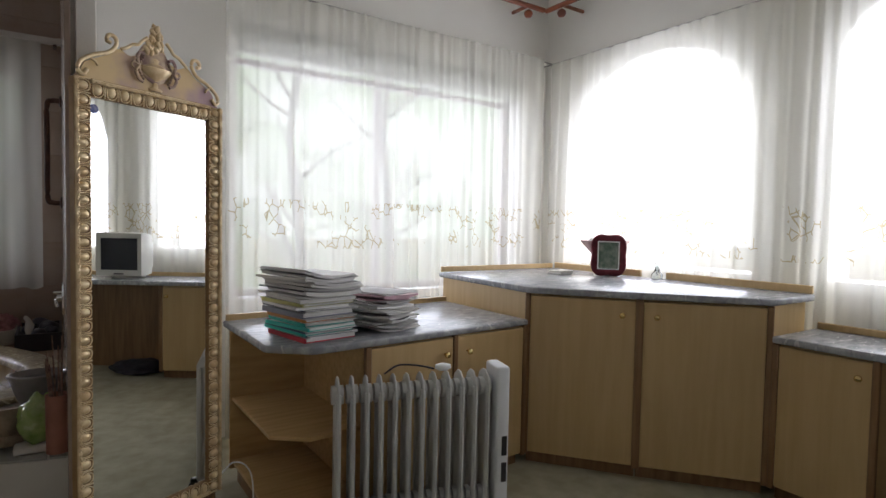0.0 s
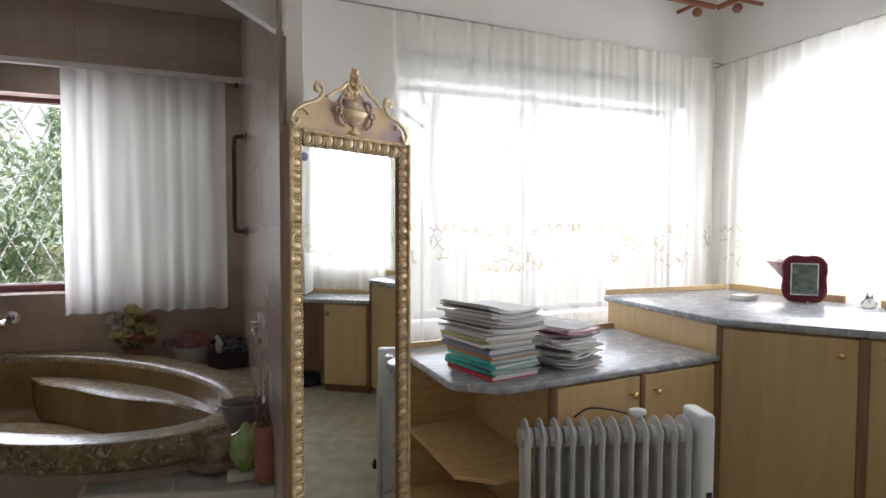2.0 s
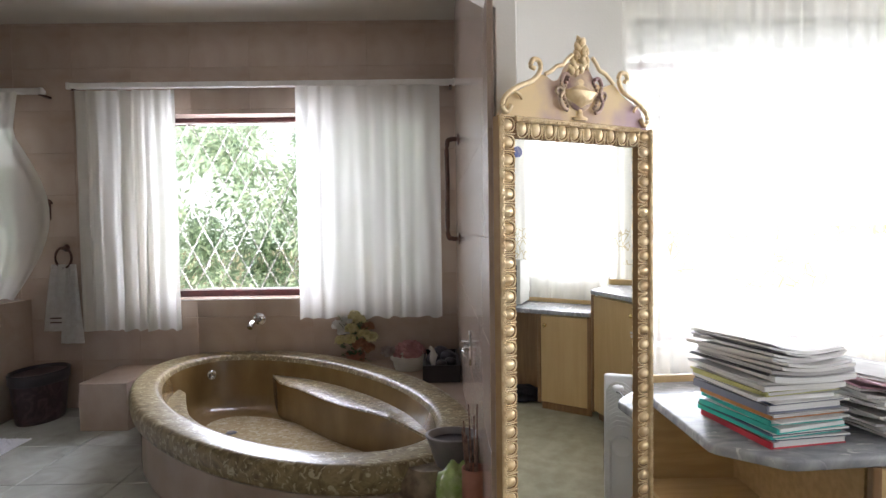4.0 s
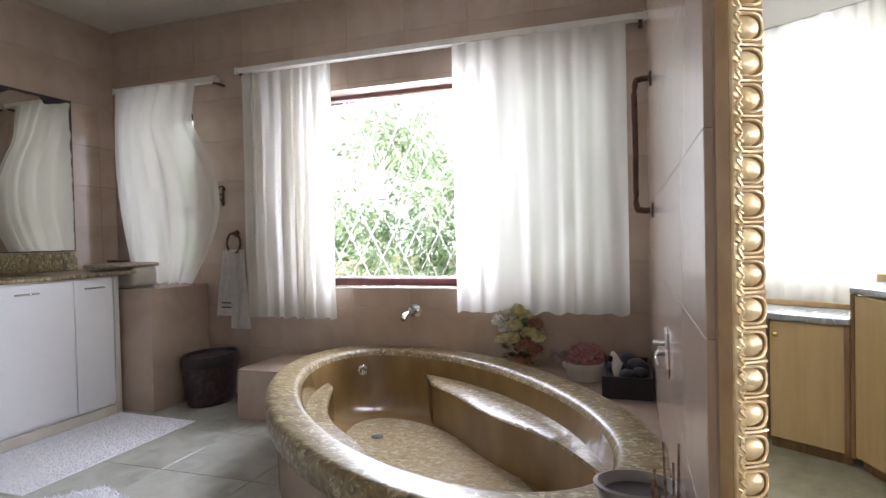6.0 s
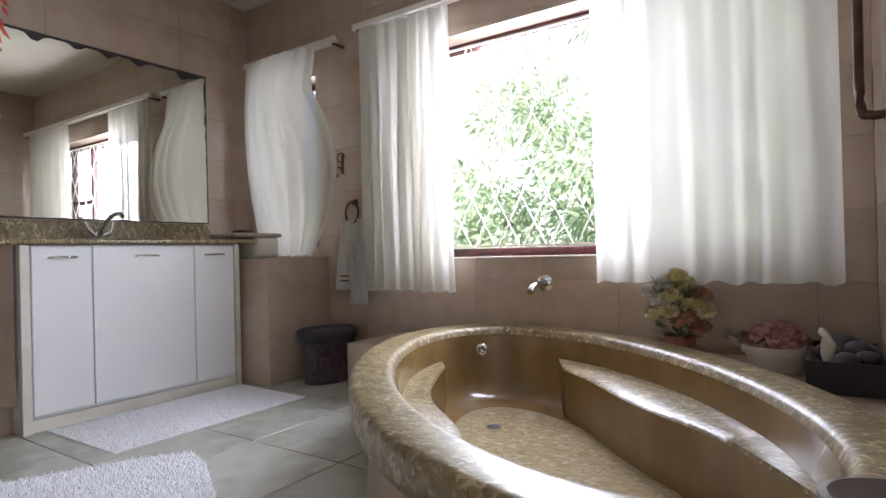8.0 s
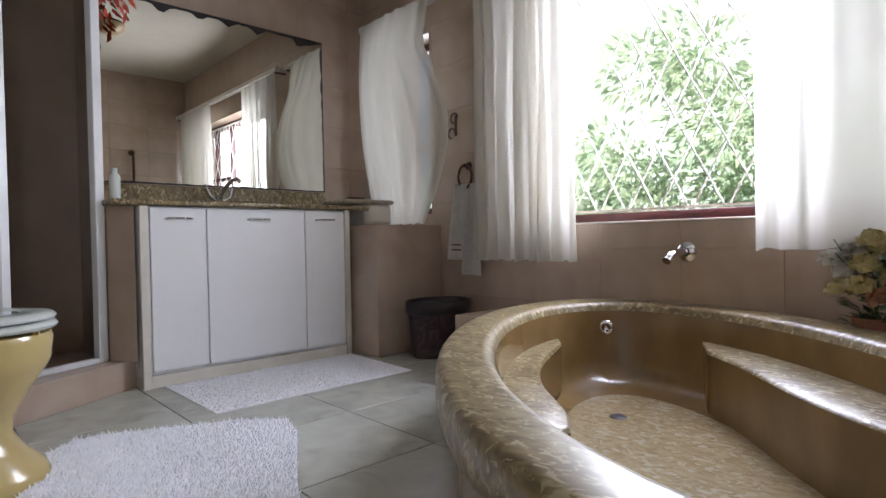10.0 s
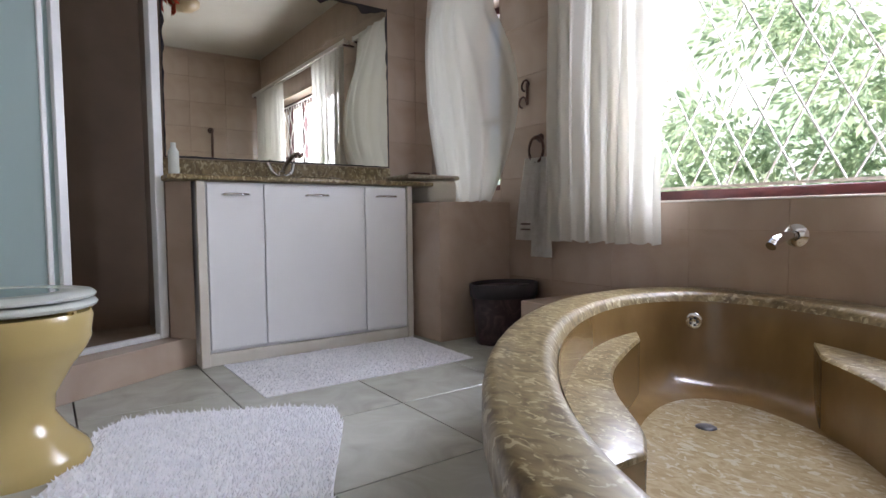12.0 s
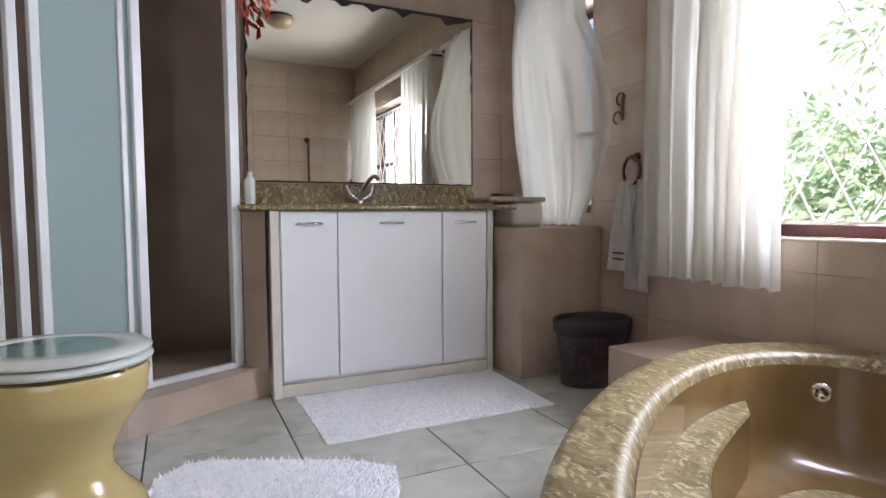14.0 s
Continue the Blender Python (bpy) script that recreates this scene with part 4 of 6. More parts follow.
def prismoff(plan, z0, z1, o):
    b = prism(plan, z0, z1, 0.002, 1)
    b.transform(o)
    return b


build_cabinets()


# ---- bathroom fittings ----
def tlist(t):
    p = t.matrix_world.translation
    return Matrix.Translation((-p.x, -p.y, -p.z))


def stacked(rings, seg=32):
    """A body from rings (cx, cy, rx, ry, z)."""
    b = bmesh.new()
    vs = [[b.verts.new((cx + rx * math.cos(2 * math.pi * i / seg), cy + ry * math.sin(2 * math.pi * i / seg), z)) for i in range(seg)] for cx, cy, rx, ry, z in rings]
    for p, q in zip(vs, vs[1:]):
        for i in range(seg):
            b.faces.new((p[i], p[(i + 1) % seg], q[(i + 1) % seg], q[i]))
    b.faces.new(vs[0][::-1])
    b.faces.new(vs[-1])
    return b


def build_toilet():
    t = thing("toilet", "mustard ceramic toilet with a pale grey-green seat and lid", "toilet", at=(-2.367, 4.938, 0.0), rz=-20)
    t.matrix_world = t.matrix_world @ Matrix.Diagonal((1.07, 1.05, 1.035, 1))
    b = stacked([(0, 0, 0.175, 0.20, 0), (0, 0, 0.178, 0.205, 0.02), (0, 0, 0.17, 0.195, 0.045), (0, -0.01, 0.135, 0.16, 0.09), (0, -0.02, 0.115, 0.14, 0.14), (0, -0.02, 0.12, 0.145, 0.19),
                 (0, -0.01, 0.15, 0.175, 0.26), (0, 0, 0.178, 0.205, 0.32), (0, 0, 0.186, 0.215, 0.345), (0, 0, 0.184, 0.214, 0.36), (0, 0, 0.188, 0.22, 0.40), (0, 0, 0.183, 0.215, 0.415), (0, 0, 0.15, 0.18, 0.418)], 40)
    part("bowl", b, "toilet", t, "glossy mustard ceramic bowl", 60)
    b = stacked([(0, 0, 0.18, 0.215, 0.424), (0, 0, 0.192, 0.228, 0.428), (0, 0, 0.195, 0.232, 0.436), (0, 0, 0.188, 0.225, 0.445), (0, 0, 0.17, 0.2, 0.446)], 40)
    part("seat", b, "seat", t, "pale plastic seat", 60)
    b = stacked([(0, 0, 0.17, 0.2, 0.450), (0, 0, 0.19, 0.226, 0.453), (0, 0, 0.192, 0.229, 0.460), (0, 0, 0.183, 0.22, 0.469), (0, 0, 0.125, 0.15, 0.472), (0, 0, 0.12, 0.145, 0.468), (0, 0, 0.05, 0.06, 0.468)], 40)
    lid = part("lid", b, "seat", t, "pale plastic lid", 50)
    b = stacked([(0, 0, 0.118, 0.143, 0.4685), (0, 0, 0.117, 0.142, 0.470), (0, 0, 0.05, 0.06, 0.4705)], 40)
    part("inset", b, mat("grey_teal_gloss", (0.17, 0.27, 0.25), (0.13, 0.22, 0.2), 0.05, 4), lid, "glossy teal oval inset", 50)
    for sx in (-0.06, 0.07):
        b = box(sx - 0.012, 0.19, 0.414, sx + 0.012, 0.206, 0.426, 0.003)
        part("buffer", b, "brass", t, "small seat buffer")
    b = box(-0.21, -0.46, 0.36, 0.21, -0.27, 0.76, 0.03, seg=3)
    part("cistern", b, "toilet", t, "mustard ceramic cistern", 60)
    b = box(-0.10, -0.30, 0.0, 0.10, -0.12, 0.36, 0.03, seg=2)
    part("back_foot", b, "toilet", t, "", 60)


build_toilet()


def build_shower():
    t = thing("shower_cubicle", "corner shower with white aluminium posts, frosted teal glass and tiled kerb", "shower", at=(-3.3, 4.9, 0))
    o = tlist(t)
    part("kerb", prismoff([(-3.745, 5.655), (-3.275, 5.665), (-2.905, 5.06), (-2.78, 4.70), (-2.78, 4.1), (-3.745, 4.1)], 0, 0.135, o), "walltile", t, "pink tiled kerb")
    part("kerb_pillar", prismoff([(-3.745, 5.515), (-3.262, 5.515), (-3.155, 5.602), (-3.745, 5.602)], 0.137, 0.857, o), "walltile", t, "pink tiled pillar")
    A, B, C, D = Vector((-3.29, 5.485, 0)), Vector((-3.105, 5.115, 0)), Vector((-2.965, 4.815, 0)), Vector((-2.90, 4.68, 0))

    def bar(p, w, d, z0, z1, name, lbl, mtl="alu"):
        dirn = (B - A).normalized()
        m = o @ Matrix.Translation(p) @ Matrix.Rotation(math.atan2(dirn.y, dirn.x), 4, "Z")
        b = box(-w / 2, -d / 2, z0, w / 2, d / 2, z1, 0.003)
        b.transform(m)
        return part(name, b, mtl, t, lbl)

    bar(A, 0.045, 0.04, 0.138, 2.02, "post", "white aluminium post")
    bar(B, 0.035, 0.045, 0.138, 2.02, "post", "white aluminium post")
    bar(C, 0.03, 0.04, 0.138, 2.02, "post", "white aluminium post")
    bar((C + D) / 2 + Vector((0.01, 0.01, 0)), 0.03, 0.05, 0.138, 2.02, "post", "white aluminium post")
    bar(D, 0.05, 0.04, 0.138, 2.02, "post", "white aluminium post")
    L1 = (A - B).length
    bar((A + B) / 2, L1, 0.03, 0.136, 0.160, "bottom_track", "white aluminium track")
    bar((A + D) / 2, (A - D).length, 0.045, 2.02, 2.07, "top_track", "white aluminium track")
    bar((B + C) / 2, (B - C).length - 0.03, 0.006, 0.16, 2.02, "glass_panel", "frosted teal glass", "frost")
    bar((B * 0.85 + C * 0.15), 0.02, 0.02, 0.16, 2.02, "pane_edge", "white edge strip")
    b = box(-2.88, 4.1, 0.14, -2.87, 4.66, 2.02)
    b.transform(o)
    part("glass_panel", b, "frost", t, "frosted teal glass")
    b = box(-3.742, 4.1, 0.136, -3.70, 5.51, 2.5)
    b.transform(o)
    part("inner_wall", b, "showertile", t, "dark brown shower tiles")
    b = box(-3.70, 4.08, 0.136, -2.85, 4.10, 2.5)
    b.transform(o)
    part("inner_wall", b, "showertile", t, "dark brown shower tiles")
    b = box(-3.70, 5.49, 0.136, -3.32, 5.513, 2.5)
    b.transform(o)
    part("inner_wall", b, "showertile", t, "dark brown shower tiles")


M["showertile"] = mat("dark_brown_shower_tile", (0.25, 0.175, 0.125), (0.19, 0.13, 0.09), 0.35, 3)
M["frost"] = fabric("frosted_teal_glass", (0.52, 0.64, 0.63), 0.5)
build_shower()


def basin_tap():
    t = thing("basin_tap", "chrome basin mixer tap with two levers and an arched spout", "tap", at=(-3.62, 6.18, 0.884))
    b = lathe([(0.035, 0), (0.036, 0.008), (0.022, 0.014), (0.02, 0.05), (0.024, 0.055), (0.012, 0.062), (0.002, 0.064)], 20)
    part("body", b, "chrome", t, "", 60)
    part("spout", tube(curve_pts([(0, 0, 0.05), (0.03, 0.02, 0.10), (0.07, 0.04, 0.135), (0.11, 0.05, 0.14), (0.13, 0.055, 0.125)], 6), 0.011, 12), "chrome", t, "", 60)
    for s in (-1, 1):
        b = tube(curve_pts([(0, 0.01 * s, 0.03), (0.01, 0.05 * s, 0.05), (-0.005, 0.075 * s, 0.10)], 5), 0.009, 10, 1.3)
        part("lever", b, "chrome", t, "", 60)
    t.matrix_world = t.matrix_world @ Matrix.Diagonal((1.2, 1.0, 1.12, 1))
    b = lathe([(0.14, 0.001), (0.15, 0.004), (0.148, 0.007), (0.13, 0.006)], 36, 1.0, 1.35)
    b.transform(Matrix.Translation((0.27, 0.0, 0)))
    part("basin_rim", b, "bathstone", t, "basin rim", 60)


basin_tap()


def bath_fittings():
    t = thing("bath_spout", "chrome wall spout over the bath", "tap", at=(-1.37, YN, 0.60))
    b = lathe([(0.002, 0), (0.042, 0.001), (0.043, 0.006), (0.03, 0.014), (0.018, 0.018)], 24)
    b.transform(pose(0, 0, 0, 90))
    part("rosette", b, "chrome", t, "", 60)
    part("spout", tube(curve_pts([(0, -0.01, 0), (-0.005, -0.06, 0.0), (-0.015, -0.12, -0.012), (-0.02, -0.155, -0.035)], 6), 0.016, 14, 1.15), "chrome", t, "", 60)
    t = thing("bath_mixer", "chrome bath mixer plate with a lever on the tiled wall", "tap", at=(-0.001, 5.725, 0.715))
    t.matrix_world = t.matrix_world @ Matrix.Scale(0.76, 4)
    b = lathe([(0.002, 0.0), (0.07, 0.0), (0.072, 0.004), (0.068, 0.012), (0.002, 0.014)], 8, 0.62, 1.35)
    b.transform(pose(0, 0, 0, 0, -90, 0) @ Matrix.Rotation(math.pi / 2, 4, "Z") @ Matrix.Rotation(math.pi / 8, 4, "Z"))
    part("plate", b, "chrome", t, "octagonal chrome plate", 20)
    part("spindle", tube([(-0.01, 0, 0.005), (-0.038, 0, 0.005)], 0.019, 14), "chrome", t, "", 60)
    part("lever", tube(curve_pts([(-0.03, 0, 0.005), (-0.042, -0.002, -0.012), (-0.034, -0.002, -0.045)], 5), 0.009, 10), "chrome", t, "", 60)
    part("knob", tube([(-0.012, 0.01, 0.035), (-0.052, 0.012, 0.036)], 0.009, 10), "chrome", t, "", 60)
    t = thing("overflow", "round chrome overflow grille in the tub wall", "drain", at=(-1.598, 7.026, 0.283))
    b = lathe([(0.002, 0.0), (0.012, 0.002), (0.014, 0.006), (0.024, 0.007), (0.030, 0.003), (0.031, 0)], 20)
    b.transform(Matrix.Rotation(radians(25), 4, "Z") @ pose(0, 0, 0, 90))
    part("ring", b, "chrome", t, "", 60)
    for k in range(5):
        a = 2 * math.pi * k / 5
        b = box(-0.004, -0.009, -0.004, 0.004, -0.0075, 0.004)
        b.transform(Matrix.Rotation(radians(25), 4, "Z") @ Matrix.Translation((0.013 * math.cos(a), 0, 0.013 * math.sin(a))))
        part("hole", b, "dark", t)
    t = thing("drain_plug", "dark chrome drain in the tub floor", "drain", at=(-1.368, 6.716, 0.018))
    part("plug", lathe([(0.002, 0.005), (0.022, 0.006), (0.03, 0.003), (0.032, 0.0)], 20), "dark", t, "", 60)
    t = thing("grab_bar", "dark bronze upright grab bar on the tiled wall", "grab bar", at=(0.0, 6.70, 1.15))
    part("bar", tube(curve_pts([(0.0, 0, 0), (-0.045, 0, 0), (-0.07, 0, 0.035), (-0.07, 0, 0.30), (-0.07, 0, 0.54), (-0.045, 0, 0.575), (0.0, 0, 0.575)], 6), 0.014, 12), "bronze", t, "", 60)
    for z in (0, 0.575):
        b = lathe([(0.002, 0), (0.034, 0.001), (0.034, 0.008), (0.02, 0.014)], 16)
        b.transform(Matrix.Translation((0, 0, z)) @ pose(0, 0, 0, 0, -90, 0))
        part("rosette", b, "bronze", t, "", 60)


bath_fittings()


def towel_ring():
    t = thing("towel_ring", "dark bronze towel ring on the tiled wall", "towel ring", at=(-2.68, YN, 1.09))
    b = tube([(0.055 * math.cos(a), -0.035, -0.045 + 0.07 * math.sin(a)) for a in [2 * math.pi * k / 20 for k in range(21)]], 0.008, 8)
    part("ring", b, "bronze", t, "", 60)
    b = lathe([(0.002, 0), (0.026, 0.001), (0.022, 0.012), (0.01, 0.03), (0.012, 0.042), (0.003, 0.046)], 14)
    b.transform(Matrix.Translation((0, 0, 0.02)) @ pose(0, 0, 0, 90))
    part("mount", b, "bronze", t, "", 60)
    t = thing("hand_towel", "white hand towel hanging from the bronze ring", "towel", at=(-2.68, YN - 0.035, 0.97))
    for k, (dx, z0, w, yy) in enumerate(((-0.030, -0.42, 0.095, -0.03), (0.050, -0.51, 0.085, -0.012))):
        bm = bmesh.new()
        g = [[bm.verts.new((dx + (u / 8 - 0.5) * w * (1.0 + 0.9 * (v / 14)) , yy * (0.3 + v / 14) - 0.008 * math.sin(u * 1.6 + v * 0.2 + k), 0.03 + (z0 - 0.03) * v / 14)) for u in range(9)] for v in range(15)]
        for v in range(14):
            for u in range(8):
                bm.faces.new((g[v][u], g[v][u + 1], g[v + 1][u + 1], g[v + 1][u]))
        bmesh.ops.solidify(bm, geom=bm.faces[:], thickness=0.012)
        part("fold", bm, "towel", t, "white terry cloth", 60)
    for z in (0.0, 0.03):
        part("stripe", box(-0.075, -0.046, -0.335 - z, 0.0, -0.043, -0.327 - z), "bronze", t, "thin dark woven stripe")


towel_ring()


def hooks():
    t = thing("wall_hook", "ornate bronze double wall hook", "hook", at=(-2.78, YN, 1.38))
    for dx, dz in ((0.0, 0.03), (-0.02, -0.06)):
        b = tube([(dx + 0.028 * math.cos(a), -0.02, dz + 0.03 * math.sin(a)) for a in [2 * math.pi * k / 14 for k in range(11)]], 0.006, 8)
        part("scroll", b, "bronze", t, "", 60)
    part("plate", box(-0.010, -0.01, -0.075, 0.010, 0.0, 0.05, 0.004), "bronze", t)


hooks()


def rail_thing(x0, x1, y, z, label):
    t = thing("curtain_rail", label, "curtain rail", at=((x0 + x1) / 2, y, z))
    h = (x1 - x0) / 2
    part("rail", box(-h, -0.012, -0.018, h, 0.012, 0.018, 0.003), "rod", t)
    part("rail_back", box(-h, 0.03, -0.014, h, 0.05, 0.014, 0.003), "rod", t)
    for x in (-h, h):
        part("end_cap", box(x - 0.012, -0.016, -0.022, x + 0.012, 0.016, 0.022, 0.005), "rod", t)
        part("bracket", box(x * 0.98 - 0.01, 0.0, -0.03, x * 0.98 + 0.01, YN - y, -0.018), "bronze", t)


rail_thing(-2.56, -0.005, 7.21, 2.185, "white double curtain rail over the bath window")
rail_thing(-3.62, -2.74, 7.21, 2.155, "white double curtain rail over the small window")


def window_unit(name, x0, x1, z0, z1, mulls, trans, y, label):
    t = thing(name, label, "window", at=((x0 + x1) / 2, y, z0))
    t["kind"] = "structure"
    del t["category"]
    o = tlist(t)

    def P(n, *a, m="frame", l=""):
        b = box(*a, 0.003)
        b.transform(o)
        return part(n, b, m, t, l)

    P("bottom_rail", x0, y, z0, x1, y + 0.05, z0 + 0.045)
    P("top_rail", x0, y, z1 - 0.045, x1, y + 0.05, z1)
    P("stile", x0, y, z0 + 0.045, x0 + 0.04, y + 0.05, z1 - 0.045)
    P("stile", x1 - 0.04, y, z0 + 0.045, x1, y + 0.05, z1 - 0.045)
    for x in mulls:
        P("mullion", x - 0.022, y + 0.002, z0 + 0.045, x + 0.022, y + 0.048, z1 - 0.045)
    for xa, xb, z in trans:
        P("transom", xa + 0.024, y + 0.004, z - 0.02, xb - 0.024, y + 0.046, z + 0.02)
    return t, o


def lattice(x0, x1, z0, z1, y, dx, dz):
    t = thing("burglar_lattice", "white diamond burglar lattice inside the window", "window grille", at=((x0 + x1) / 2, y, z0))
    o = tlist(t)
    slope = dz / dx
    H = z1 - z0
    n = int((x1 - x0 + H / slope) / dx) + 2
    for s in (1, -1):
        for k in range(n):
            if s > 0:
                xa = x0 - H / slope + k * dx
                a, b = (xa, z0), (xa + H / slope, z1)
            else:
                xa = x0 + k * dx
                a, b = (xa, z0), (xa - H / slope, z1)
            # clip to the opening
            p, q = Vector((a[0], a[1])), Vector((b[0], b[1]))
            d = q - p
            u0, u1 = 0.0, 1.0
            for lim, sg in ((x0, 1), (x1, -1)):
                if sg * d.x > 0:
                    u0 = max(u0, (lim - p.x) / d.x)
                else:
                    u1 = min(u1, (lim - p.x) / d.x)
            if u1 - u0 < 0.03:
                continue
            p, q = p + d * u0, p + d * u1
            bm = tube([(p.x, y + 0.004 * s, p.y), (q.x, y + 0.004 * s, q.y)], 0.0042, 6)
            bm.transform(o)
            part("bar", bm, "rod", t)
    for z in (z0, z1):
        bm = box(x0, y - 0.006, z - 0.006, x1, y + 0.006, z + 0.006)
        bm.transform(o)
        part("edge_bar", bm, "rod", t)


window_unit("window_1", -2.2, -0.18, 0.745, 2.01, (-0.98, -0.55), ((-0.98, -0.55, 1.40), (-0.55, -0.18, 1.40)), 7.45, "dark red framed bath window")
lattice(-2.18, -0.2, 0.80, 1.965, 7.41, 0.155, 0.30)
window_unit("window_2", -3.46, -3.02, 0.84, 2.0, (), ((-3.46, -3.02, 1.3),), 7.45, "dark red framed small window")
window_unit("window_3", 0.835, 3.04, 0.60, 2.24, (1.85,), ((0.835, 1.85, 2.04), (1.85, 3.04, 2.04)), 6.36, "dark framed wide window")
structure("window_header", box(0.838, 6.236, 2.062, 3.037, 6.31, 2.236, 0.003), "header", "grey-green shutter box above the wide window")
structure("window_sill", box(-2.2, 7.304, 0.735, -0.18, 7.44, 0.743, 0.002), "rod", "white sill strip")


def arched_infill(name, y0, y1, z1, rise):
    """The plaster above an arched window head."""
    bm = bmesh.new()
    n = 20
    for k in range(n):
        ya, yb = y0 + (y1 - y0) * k / n, y0 + (y1 - y0) * (k + 1) / n
        za, zb = (z1 - rise + rise * math.sqrt(max(1 - ((y - (y0 + y1) / 2) / ((y1 - y0) / 2)) ** 2, 0)) for y in (ya, yb))
        for x in (XE + 0.002, XE + 0.248):
            f = [bm.verts.new(p) for p in ((x, ya, za), (x, yb, zb), (x, yb, z1 + 0.001), (x, ya, z1 + 0.001))]
            bm.faces.new(f)
        f = [bm.verts.new(p) for p in ((XE + 0.002, ya, za), (XE + 0.002, yb, zb), (XE + 0.248, yb, zb), (XE + 0.248, ya, za))]
        bm.faces.new(f)
    structure(name, bm, "paint", "plaster over the arched window head")


arched_infill("arch_infill", 4.49, 5.87, 2.26, 0.52)
arched_infill("arch_infill", 3.38, 4.09, 2.26, 0.33)
arched_infill("arch_infill", 1.75, 2.93, 2.26, 0.50)


# ---- bins, rugs, basket ----
def build_bin():
    t = thing("waste_bin", "dark marbled oval waste bin with a black liner", "waste bin", at=(-2.75, 7.10, 0))
    b = stacked([(0, 0, 0.12, 0.165, 0), (0, 0, 0.125, 0.17, 0.02), (0, 0, 0.148, 0.20, 0.30)], 28)
    part("body", b, "bin", t, "", 60)
    b = lathe([(0.148, 0.245), (0.160, 0.255), (0.163, 0.318), (0.158, 0.323), (0.153, 0.313), (0.142, 0.22)], 28, 0.95, 1.28)
    part("liner", b, "dark", t, "black bin liner folded over the rim", 60)


build_bin()


def build_rug(plan, h, label, seed, cell=0.011):
    rnd = random.Random(seed)
    b = bmesh.new()
    xs, ys = [p[0] for p in plan], [p[1] for p in plan]

    def inside(x, y):
        c = False
        for i in range(len(plan)):
            (xa, ya), (xb, yb) = plan[i], plan[i - 1]
            if (ya > y) != (yb > y) and x < (xb - xa) * (y - ya) / (yb - ya) + xa:
                c = not c
        return c

    base = prism(plan, 0.0, h * 0.4)
    verts, faces = [], []
    nx, ny = int((max(xs) - min(xs)) / cell), int((max(ys) - min(ys)) / cell)
    for i in range(nx + 2):
        for j in range(ny + 2):
            x, y = min(xs) + i * cell + rnd.uniform(-0.005, 0.005), min(ys) + j * cell + rnd.uniform(-0.005, 0.005)
            if not inside(x, y):
                continue
            a, w, l = rnd.uniform(0, 6.28), rnd.uniform(0.003, 0.0055), h * rnd.uniform(0.7, 1.25)
            dx, dy = 0.010 * math.cos(a), 0.010 * math.sin(a)
            k = len(verts)
            verts += [(x - w, y - w * 0.6, h * 0.3), (x + w, y - w * 0.6, h * 0.3), (x, y + w, h * 0.3), (x + dx, y + dy, l)]
            faces += [(k, k + 1, k + 3), (k + 1, k + 2, k + 3), (k + 2, k, k + 3)]
    t = thing("bath_rug", label, "rug", at=(sum(xs) / len(xs), sum(ys) / len(ys), 0))
    o = tlist(t)
    base.transform(o)
    part("backing", base, "rug", t)
    me = bpy.data.meshes.new("pile")
    me.from_pydata([tuple(o @ Vector(v)) for v in verts], [], faces)
    me.materials.append(M["rug"])
    p = new("tufting", me)
    p.parent = t
    tagged(p, "short tufted white pile", kind="stuff")


build_rug([(-3.14, 5.715), (-2.545, 5.72), (-2.545, 6.72), (-3.14, 6.745)], 0.010, "white tufted bath rug in front of the vanity", 1)
build_rug([(-2.26, 5.875), (-2.38, 5.74), (-2.575, 5.33), (-2.58, 5.25), (-2.50, 5.16), (-2.33, 5.12), (-2.02, 4.98), (-1.75, 5.02), (-1.55, 5.25), (-1.60, 5.57), (-1.73, 5.63), (-2.10, 5.83)],
          0.022, "white shaggy bath rug between toilet and bath", 2, 0.010)


def build_basket():
    t = thing("washing_basket", "pale grey box with a lid on the marble vanity top", "box", at=(-3.3, 6.92, 0.80))
    b = box(-0.12, -0.02, -0.035, 0.13, 0.19, 0.105, 0.035, seg=3)
    part("body", b, "offwhite", t, "", 60)
    b = box(-0.13, -0.17, 0.100, 0.135, 0.20, 0.128, 0.013, seg=3)
    part("lid", b, "wicker", t, "pale woven flat lid", 60)
    b = box(-0.06, -0.05, 0.136, 0.02, 0.06, 0.150, 0.004)
    part("grip", b, "bronze", t, "", 60)


build_basket()


def small_bottle():
    t = thing("soap_bottle", "small translucent soap bottle beside the shower post", "bottle", at=(-3.27, 5.555, 0.884))
    part("bottle", lathe([(0.002, 0), (0.02, 0.0), (0.024, 0.01), (0.024, 0.11), (0.012, 0.13), (0.012, 0.15), (0.002, 0.152)], 16), "seat", t, "", 60)


small_bottle()


